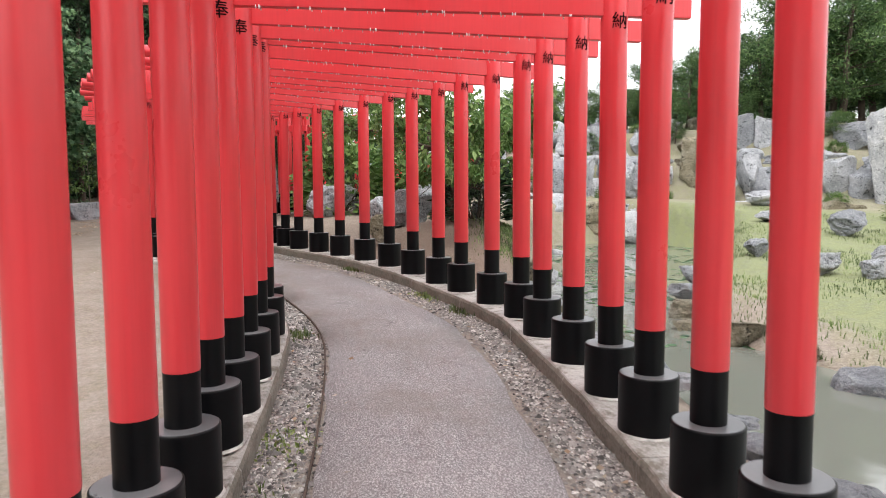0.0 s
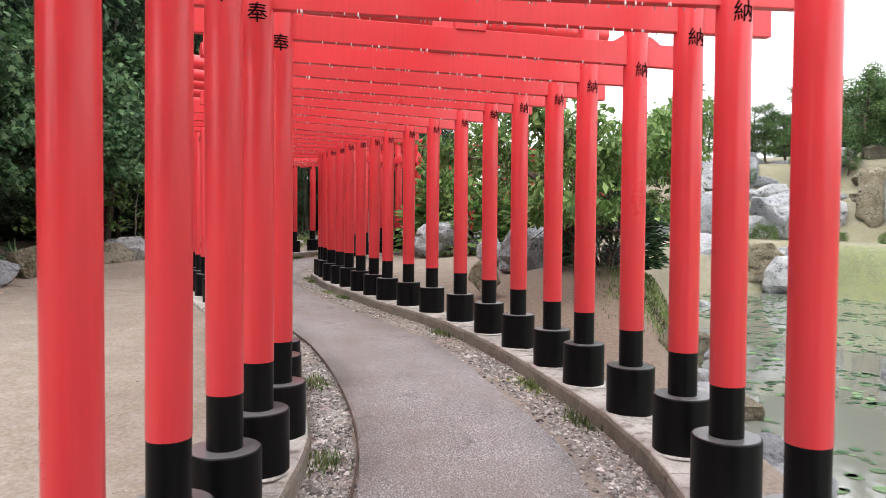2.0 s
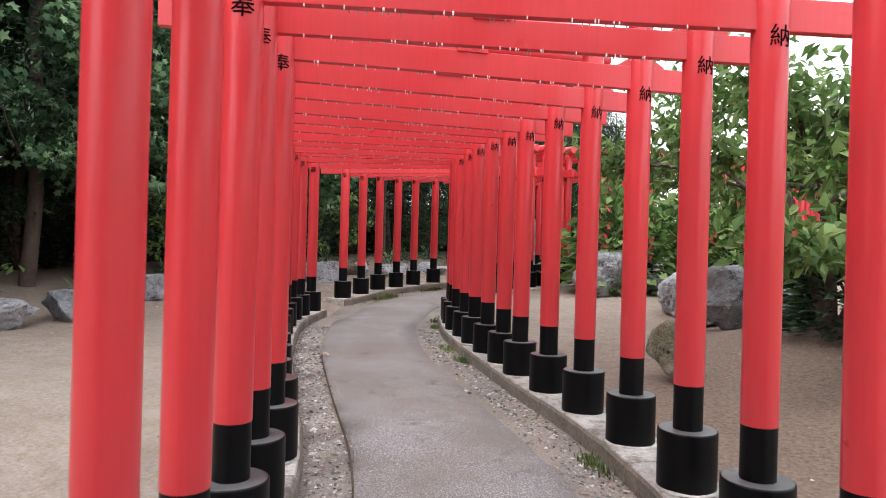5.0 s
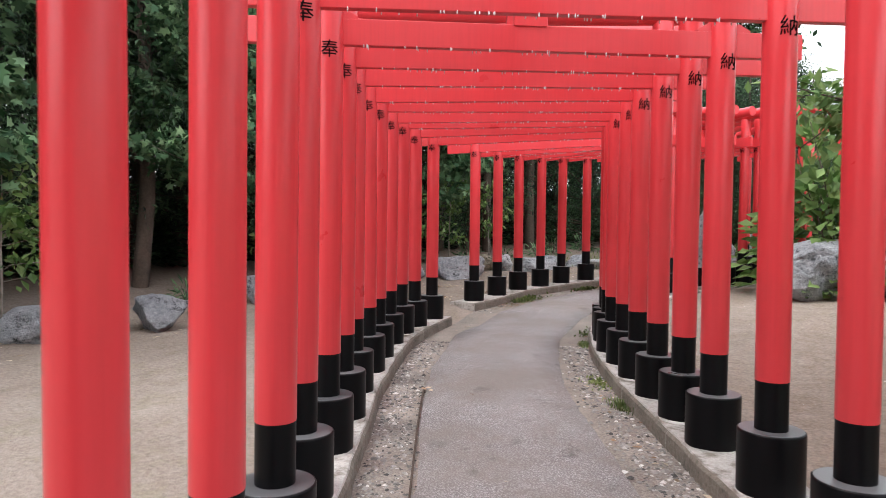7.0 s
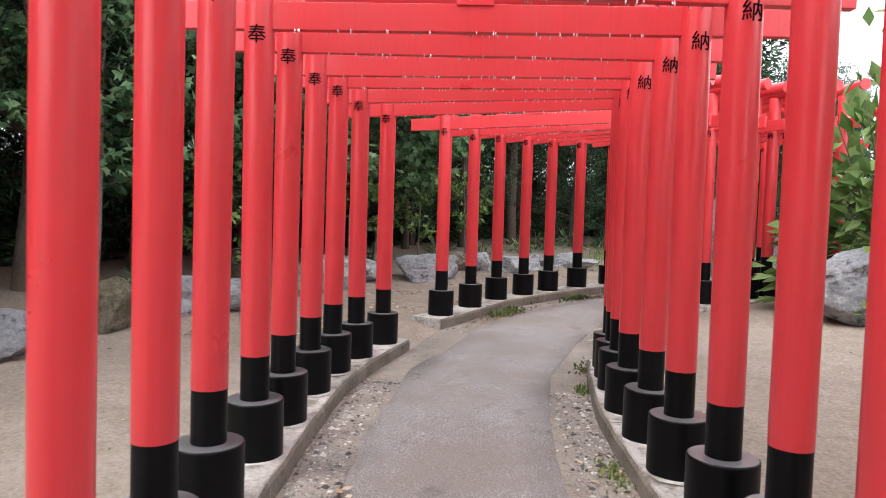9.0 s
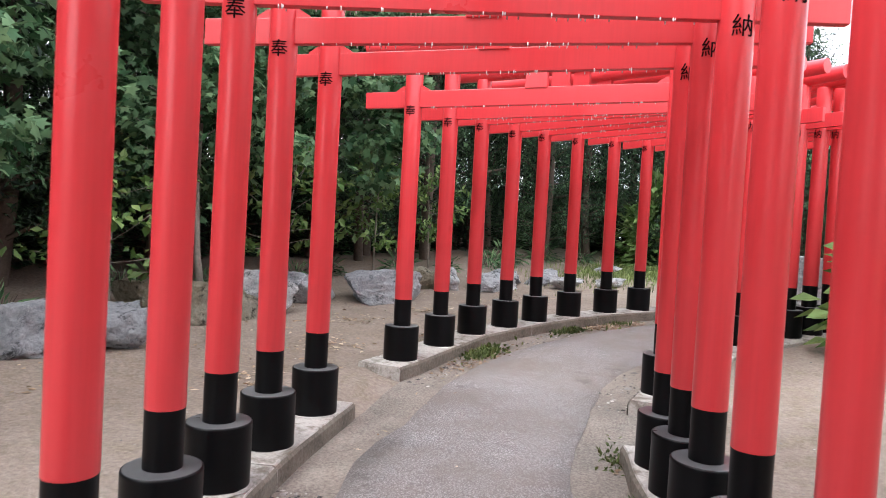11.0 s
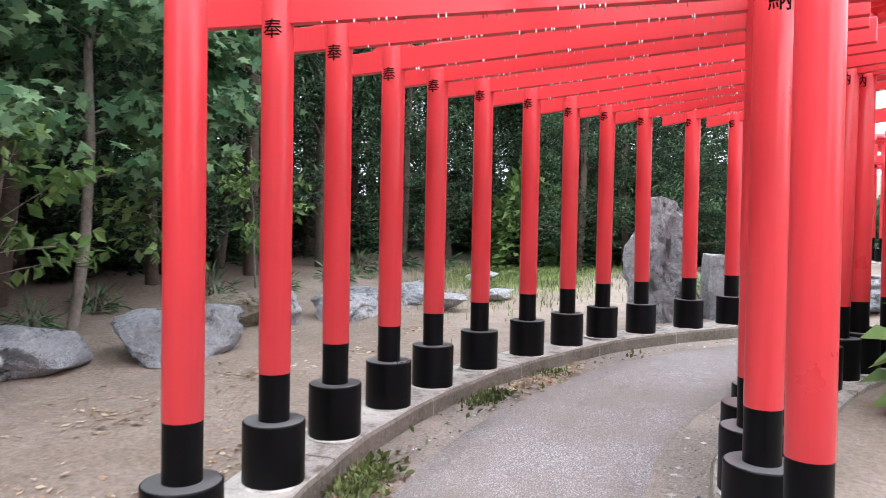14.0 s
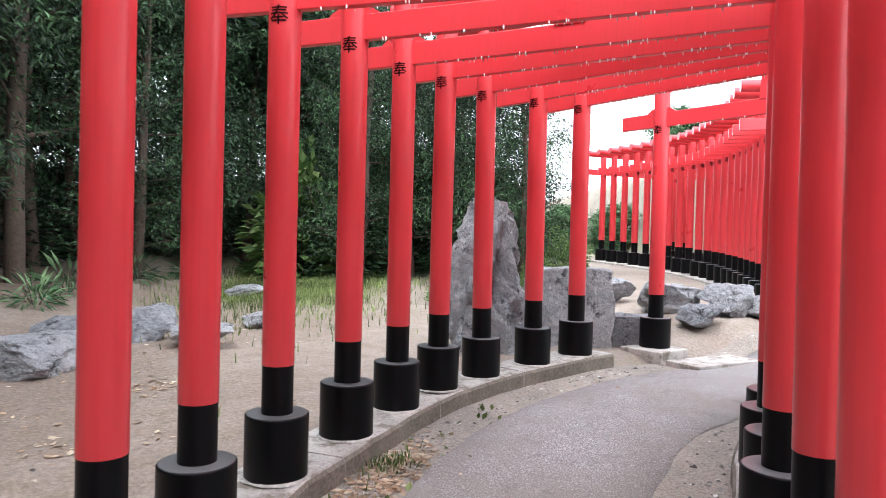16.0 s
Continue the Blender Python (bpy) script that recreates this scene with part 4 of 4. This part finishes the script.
# ---- trees ----
def plant(proto, used, x, y, turn, s=1.0, sink=0.0):
    """Puts the first one in place, then copies of it."""
    m = pose(x, y, land_z(x, y) - sink, 0, 0, turn) @ Matrix.Diagonal((s, s, s, 1))
    if proto.name in used:
        return copy_thing(proto, m)
    used.add(proto.name)
    proto.matrix_basis = m
    return proto


used = set()
WOOD = [
    tree("conifer_tree", 8.6, 2.0, 0.12, 12000, 0.13, LEAF_DARK, BARK, 1, "dense dark green conifer of the wood", "cone", 0.13, 0.3, 0.8, 80),
    tree("conifer_tree", 7.8, 1.6, 0.08, 12000, 0.11, LEAF_DARK, BARK, 2, "dense dark green conifer of the wood", "hedge", 0.12, 0.34, 0.6, 90),
    tree("conifer_tree", 10.5, 2.5, 0.26, 12000, 0.14, LEAF_DARK, BARK, 3, "dark conifer with a bare brown trunk", "cone", 0.15, 0.3, 0.8, 70),
]
BROAD = [
    tree("broadleaf_tree", 6.2, 1.9, 0.34, 5200, 0.155, LEAF_MID, BARK_GREY, 4, "slender tree with lobed green leaves at the wood's edge", "oval", 0.06, 0.75, 0.9, 46, 0.04, lobed=True),
]
# high crowns added over the wood to block daylight and darken its inside
shading_tree = tree("canopy_tree", 12.5, 3.6, 0.5, 9000, 0.32, LEAF_DARK, BARK, 6, "tall tree added to shade the wood from above", "oval", 0.2, 0.5, 0.3, 70)
sapling = tree("sapling", 2.1, 0.75, 0.3, 420, 0.13, LEAF_LIGHT, BARK_GREY, 14, "thin sapling with bright green leaves before the dark wood", "oval", 0.018, 0.6, 0.5, 16, 0.06)
thicket = shrub("thicket", 1.35, 1.35, 2.5, 2200, 0.19, LEAF_DARK, 25, "dark thicket filling the wood behind the first trees", 0.35, 0.2)
WOOD_EDGE = np.array([(-11.5, -4), (-11.0, 4), (-10.2, 8.5), (-11.4, 12.5), (-12.3, 16), (-12.8, 19), (-12.9, 22), (-12.6, 25), (-12.2, 28.5), (-11.2, 32), (-9.2, 34.5), (-6.6, 36.0)])
edge = resample(WOOD_EDGE, 1.55)
for row, off in enumerate((0.0, -1.7, -3.4, -7.4)):
    for k, (x, y) in enumerate(offset_line(resample(WOOD_EDGE, 2.3) if row == 0 else edge, off)):
        r = random.Random(row * 100 + k)
        plant(WOOD[(k + row) % 3 if row else (k * 2 + 1) % 3], used, x + r.uniform(-0.35, 0.35), y + r.uniform(-0.4, 0.4), r.uniform(0, 360), r.uniform(0.85, 1.15))
for row, off in enumerate((-2.2, -5.4)):
    for k, (x, y) in enumerate(offset_line(resample(WOOD_EDGE, 3.4), off)):
        plant(shading_tree, used, x, y, 57 * k + 30 * row, 0.9 + 0.2 * ((k * 3 + row) % 4) / 3)
for k, (x, y, s) in enumerate([(-10.9, 19.3, 1.15), (-11.3, 21.9, 1.0), (-10.6, 16.6, 0.9), (-11.9, 24.6, 1.0), (-9.6, 11.6, 0.9)]):
    plant(sapling, used, x, y, 80 * k, s)
for row, off in enumerate((-2.6, -4.4, -5.8, -6.8)):
    for k, (x, y) in enumerate(offset_line(resample(WOOD_EDGE, 1.3), off)):
        plant(thicket, used, x, y, 77 * k, 0.9 + 0.25 * ((k * 7 + row) % 5) / 4)
for x, y, turn, s in ((-11.4, 20.6, 0, 1.0), (-11.2, 15.0, 90, 0.9), (-10.9, 18.0, 200, 0.8), (-9.6, 10.2, 40, 0.9)):
    plant(BROAD[0], used, x, y, turn, s)
plant(WOOD[0], used, -5.3, 30.2, 30, 0.8)
plant(WOOD[1], used, -4.2, 31.7, 140, 0.72)
plant(WOOD[1], used, -4.5, 30.2, 200, 0.58)
plant(WOOD[1], used, -6.6, 31.4, 80, 0.85)
plant(WOOD[1], used, -8.0, 32.6, 10, 0.9)
for x, y in ((-7.2, 34.0), (-5.9, 33.4), (-9.3, 35.5), (-4.9, 31.6), (-7.6, 30.6)):
    plant(WOOD[1], used, x, y, 60 * x, 0.8)
    plant(thicket, used, x - 0.5, y + 0.6, 20 * x, 1.0)

for k, (x, y, s) in enumerate([(-9.5, 37.0, 1.6), (-7.6, 36.4, 1.7), (-6.0, 35.6, 1.6), (-4.9, 34.6, 1.4), (-8.6, 34.2, 1.2), (-6.9, 33.0, 1.1), (-5.6, 32.2, 1.0)]):
    plant(thicket, used, x, y, 50 * k, s)
    plant(WOOD[1], used, x - 0.4, y + 1.0, 130 * k, 0.75)

fruit_tree = spreading_tree("spreading tree with dark level limbs, light green and few red leaves", 4.3, 3.1, 12000, 0.14, LEAF_LIGHT, BARK, 7, 40, (0.35, 14.3))
plant(fruit_tree, used, 0.35, 14.3, 0)
dark_bush = shrub("dark_shrub", 0.6, 0.6, 1.05, 2600, 0.09, LEAF_DARK, 21, "dark green bush at the foot of the tree", 0.35)
plant(dark_bush, used, 0.8, 14.7, 0, 1.7)
big_leaf = shrub("broadleaf_shrub", 1.15, 1.0, 2.3, 1500, 0.2, LEAF_LIGHT, 22, "tall shrub with large light green leaves", 0.6, 0.35)
plant(big_leaf, used, -2.75, 20.8, 0, 1.35)
plant(big_leaf, used, -0.6, 21.0, 130, 0.9)
plant(big_leaf, used, -8.9, 31.6, 60, 0.95)

pine = tree("pine_tree", 4.6, 2.2, 0.22, 13000, 0.17, LEAF_PINE, BARK, 8, "garden pine with cushions of needles on the rock hill", "oval", 0.12, 0.2, -0.3, 30, 0.05)
pine_rng = random.Random(64)
for k in range(22):
    x = 2.4 + 0.95 * k
    rise = float(np.interp(x, [2, 9, 12, 15, 24], [0.7, 0.85, 1.25, 1.8, 2.0]))
    plant(pine, used, x + pine_rng.uniform(-0.3, 0.3), float(shore_y(x)) + 7.4 + pine_rng.uniform(-0.9, 1.4), 70 * k, rise * pine_rng.uniform(0.8, 1.1))
for k, (x, y, s) in enumerate([(12.6, 29.0, 0.5), (17.8, 26.2, 0.6), (6.6, 30.0, 0.32), (9.9, 29.6, 0.36), (14.9, 26.6, 0.4), (4.2, 30.2, 0.34)]):
    plant(pine, used, x, y, 110 * k, s)
far_tree = tree("broadleaf_tree", 6.0, 2.6, 0.15, 15000, 0.22, LEAF_MID, BARK, 9, "rounded green tree beyond the garden", "oval", 0.15, 0.55, 0.3, 80)
for k in range(26):
    r = random.Random(500 + k)
    plant(far_tree, used, -4 + k * 1.75 + r.uniform(-0.6, 0.6), 45 + 4 * math.sin(k * 1.1) - 0.42 * max(0, k - 9) * 1.2, 67 * k, (0.6 if k < 9 else 0.75) * r.uniform(0.75, 1.05))
for k, (x, y) in enumerate([(17.5, 36), (20.5, 35.5), (23, 31.5), (25, 35), (26.5, 30), (24, 27), (14, 38)]):
    plant(far_tree, used, x, y, 40 * k, 1.35 - 0.05 * k)
for k in range(10):
    plant(far_tree, used, 25 + 2 * math.sin(k * 2.3), 20 - 3.2 * k, 67 * k, 1.1)
# unseen trees behind the start of the walk, added only for reflections
for k in range(9):
    plant(far_tree, used, -11 + 3 * k, -13 + math.sin(k * 2.0), 31 * k, 1.1)

round_bush = shrub("clipped_shrub", 0.75, 0.7, 0.75, 3000, 0.06, LEAF_LIGHT, 23, "low rounded shrub of the rock garden", 0.5)
for k in range(15):
    x = 3.0 + 1.15 * k
    plant(round_bush, used, x, float(shore_y(x)) + (1.6, 4.2, 6.0)[k % 3], 36 * k, 0.7 + 0.4 * ((k * 5) % 4) / 3)
for k, (x, y, s) in enumerate([(8.6, 26.9, 0.75), (9.2, 29.3, 0.8), (5.2, 27.2, 0.6), (12.9, 26.0, 0.7), (6.1, 29.4, 0.7), (11.0, 27.2, 0.6), (-5.1, 26.6, 0.9), (-4.5, 27.6, 0.8), (-5.9, 27.8, 1.0), (17.6, 23.0, 0.8)]):
    plant(round_bush, used, x, y, 50 * k, s)

for k, (x, y, s) in enumerate([(-4.2, 29.5, 1.1), (-3.6, 31.5, 1.4), (-3.0, 33.6, 1.6), (-4.0, 34.5, 1.8), (-2.9, 37.0, 2.0), (-3.9, 38.5, 2.2), (-4.6, 32.6, 1.2), (-2.4, 40.5, 2.4)]):
    plant(round_bush, used, x, y, 40 * k, s)
for k, (x, y, s) in enumerate([(-4.8, 41.5, 0.62), (-2.6, 43.5, 0.55), (-0.6, 45.0, 0.6), (1.5, 44.5, 0.62), (3.5, 44, 0.7), (-6.5, 40, 0.9)]):
    plant(far_tree, used, x, y, 50 * k, s)
twiggy = shrub("twiggy_shrub", 0.95, 0.85, 1.1, 1800, 0.06, GRASS, 27, "half-bare rounded shrub with greenish brown twigs", 0.45)
plant(twiggy, used, 13.0, 19.6, 0)
plant(twiggy, used, 14.6, 20.4, 100, 0.85)
fern = shrub("fern_clump", 0.55, 0.55, 0.6, 170, 0.38, LEAF_MID, 24, "clump of long-leaved undergrowth at the wood's edge", 0.13, 0.5)
for k, (x, y) in enumerate(resample(WOOD_EDGE[2:10] + np.array((1.1, 0.0)), 1.5)):
    r = random.Random(900 + k)
    if x < -9.0:
        plant(fern, used, x + r.uniform(-0.5, 0.4), y + r.uniform(-0.3, 0.3), r.uniform(0, 360), r.uniform(0.5, 0.95))


# ---- grass, pebbles, fallen leaves, lily pads ----
def blades(name, pts, height, mat, seed, label, width=0.006):
    rng = np.random.default_rng(seed)
    n = len(pts)
    a = rng.uniform(0, 2 * math.pi, n)
    side = np.stack([np.cos(a), np.sin(a), 0 * a], -1) * width
    bend = np.stack([-np.sin(a), np.cos(a), 0 * a], -1)
    h = height * rng.uniform(0.4, 1.2, n)[:, None]
    mid = pts + np.array([0, 0, 1]) * h * 0.6 + bend * h * 0.15
    tip = pts + np.array([0, 0, 1]) * h + bend * h * rng.uniform(0.2, 0.7, n)[:, None]
    v = np.stack([pts - side, pts + side, mid + side * 0.7, mid - side * 0.7, tip], 1).reshape(-1, 3)
    i = np.arange(n) * 5
    f = [q for k in i.tolist() for q in ((k, k + 1, k + 2, k + 3), (k + 3, k + 2, k + 4))]
    me = mesh_of(name, v.tolist(), f, mat)
    return tagged(new(name, me), label, "grass", kind="stuff")


def settle(xy, lift=0.0):
    z = ground_z(xy[:, 0], xy[:, 1]) + wobble(xy[:, 0], xy[:, 1]) * smooth01(seg_dist(xy[:, 0], xy[:, 1], LINE), 1.4, 2.4)
    return np.column_stack([xy, z + lift])


def verge_points(off, spread, n, seed, lo=0.0, hi=1.0, clump=0.0, height=-0.128):
    """Points along one verge of the path, some drawn together into clumps."""
    rng = np.random.default_rng(seed)
    s = rng.uniform(lo, hi, n)
    if clump:
        c = rng.uniform(lo, hi, max(2, int(n / 130)))
        s = c[rng.integers(0, len(c), n)] + rng.normal(0, clump, n)
    idx = np.clip(s, 0, 0.999) * (len(MIDDLE) - 1)
    t = np.gradient(MIDDLE, axis=0)
    t /= np.linalg.norm(t, axis=1)[:, None]
    k = idx.astype(int)
    base = MIDDLE[k] + (MIDDLE[np.minimum(k + 1, len(MIDDLE) - 1)] - MIDDLE[k]) * (idx - k)[:, None]
    o = off + rng.normal(0, spread, n)
    xy = base + np.stack([t[k, 1], -t[k, 0]], -1) * o[:, None]
    return np.column_stack([xy, footing(xy[:, 0], xy[:, 1]) + height])


herb = np.concatenate([verge_points(-0.84, 0.07, 520, 3, 0.74, 0.86, 0.003), verge_points(-0.8, 0.1, 60, 13, 0.74, 0.86)])
herb2 = np.concatenate([verge_points(-0.84, 0.08, 500, 1, 0.22, 0.45, 0.004), verge_points(0.88, 0.05, 500, 2, 0.4, 0.7, 0.004)])
rng = np.random.default_rng(77)
for pts, size, seed in ((herb, 0.06, 51), (herb2, 0.035, 52)):
    up = np.tile(np.array([0, 0, 0.9]), (len(pts), 1))
    tagged(new("verge_herbs", leaf_mesh("verge_herbs", pts, up, size, HERB, seed, 0.55, 0.0)), "low broad-leaved weeds at the kerb", "weeds", kind="stuff")
blades("verge_weeds", np.concatenate([verge_points(-0.84, 0.06, 700, 1, 0.22, 0.45, 0.003), verge_points(0.9, 0.04, 700, 2, 0.4, 0.7, 0.003),
                                      verge_points(-0.86, 0.06, 650, 4, 0.74, 0.87, 0.0025)]), 0.055, GRASS, 5, "small green weeds in the gravel verges")
east = np.column_stack([rng.uniform(3.6, 14, 40000), rng.uniform(4.0, 24, 40000)])
keep = ~inside(east[:, 0], east[:, 1], POND) & (np.sin(east[:, 0] * 1.9) + np.sin(east[:, 1] * 1.3 + east[:, 0]) + rng.normal(0, 0.5, 40000) > -0.2 + 0.25 * np.maximum(0, east[:, 1] - 17))
blades("lawn", settle(east[keep]), 0.07, GRASS, 6, "short uneven grass on the pond bank")
north = np.column_stack([rng.normal(-8.6, 0.9, 18000), rng.normal(30.4, 1.9, 18000)])
blades("lawn", settle(north), 0.13, HERB, 7, "longer grass behind the standing stone")
mound = np.column_stack([rng.normal(1.35, 0.3, 4500), rng.normal(13.6, 0.9, 4500)])
blades("mound_grass", settle(mound), 0.06, GRASS, 8, "grass patch on the mound above the pond")


def pebbles(name, pts, size, mat, seed, label):
    rng = np.random.default_rng(seed)
    n = len(pts)
    octa = np.array([(1, 0, 0), (0, 1, 0), (-1, 0, 0), (0, -1, 0), (0, 0, 0.8), (0, 0, -0.8)], float)
    r = size * rng.lognormal(0, 0.45, n)
    v = octa[None] * rng.uniform(0.6, 1.3, (n, 6, 1)) * r[:, None, None]
    a = rng.uniform(0, 6.28, n)
    c, s = np.cos(a)[:, None], np.sin(a)[:, None]
    v = np.stack([v[..., 0] * c - v[..., 1] * s, v[..., 0] * s + v[..., 1] * c, v[..., 2] * 0.6], -1) + pts[:, None, :]
    i = np.arange(n)[:, None, None] * 6
    f = (np.array([(0, 1, 4), (1, 2, 4), (2, 3, 4), (3, 0, 4), (1, 0, 5), (2, 1, 5), (3, 2, 5), (0, 3, 5)])[None] + i).reshape(-1, 3)
    return tagged(new(name, mesh_of(name, v.reshape(-1, 3).tolist(), f.tolist(), mat)), label, "gravel", kind="stuff")


pebbles("loose_gravel", np.concatenate([verge_points(s * 0.83, 0.085, 30000, 20 + s, 0.12, 0.46) for s in (-1, 1)] +
                                       [verge_points(s * 0.83, 0.09, 4500, 25 + s, 0.46, 0.66) for s in (-1, 1)] +
                                       [verge_points(s * 0.82, 0.08, 900, 30 + s, 0.72, 1.0) for s in (-1, 1)]),
        0.0105, PEBBLE, 9, "loose grey gravel on the verges")
soil_xy = np.column_stack([rng.uniform(-9.5, 1.0, 5000), rng.uniform(2, 26, 5000)])
away = seg_dist(soil_xy[:, 0], soil_xy[:, 1], LINE) > 1.45
pebbles("soil_stones", settle(soil_xy[away][:1500], 0.001), 0.006, PEBBLE, 10, "small stones on the bare soil")


def litter(name, pts, size, seed, mat, label):
    me = leaf_mesh(name, pts, np.tile(np.array([0, 0, 0.0]), (len(pts), 1)), size, mat, seed, 0.6, 0.0)
    co = np.empty(len(me.vertices) * 3, np.float32)
    me.vertices.foreach_get("co", co)
    co = co.reshape(-1, 4, 3)
    base = pts[:, None, 2]
    co[:, :, 2] = base + 0.006 + np.abs(co[:, :, 2] - base) * 0.25
    me.vertices.foreach_set("co", co.ravel())
    return tagged(new(name, me), label, "leaves", kind="stuff")


near_wood = np.column_stack([rng.normal(-9.2, 0.6, 420), rng.uniform(11, 26, 420)])
patches = np.concatenate([rng.normal(c, (0.16, 0.22), (70, 2)) for c in ((-8.4, 17.6), (-9.1, 18.9), (-8.9, 20.2), (-8.3, 21.4), (-8.1, 16.2), (-8.5, 22.9), (-7.9, 18.6))])
litter("fallen_leaves", settle(np.concatenate([near_wood, patches])), 0.07, 31, DRY, "dry brown fallen leaves on the soil")
litter("verge_leaves", np.concatenate([verge_points(-0.8, 0.1, 900, 41, 0.735, 0.84, 0.008), verge_points(0.86, 0.1, 120, 42, 0.2, 0.7), verge_points(-0.7, 0.3, 50, 43, 0.3, 1.0, 0, -0.1)]),
       0.06, 32, DRY, "fallen leaves along the kerb")
lily = np.column_stack([rng.uniform(1.9, 8, 2600), rng.uniform(8.5, 24.5, 2600)])
lily = lily[inside(lily[:, 0], lily[:, 1], POND) & (np.sin(lily[:, 0] * 2.3 + lily[:, 1]) + np.sin(lily[:, 1] * 1.7) > -0.5)]
bm = bmesh.new()
for x, y in lily:
    r = float(rng.uniform(0.025, 0.075))
    bm.faces.new([bm.verts.new((x + r * math.cos(0.3 + k * 0.6), y + r * math.sin(0.3 + k * 0.6), WATER_Z + 0.006)) for k in range(10)])
tagged(part("lily_pads", bm, LEAF_MID), "floating lily pads on the pond", "water plants", kind="stuff")
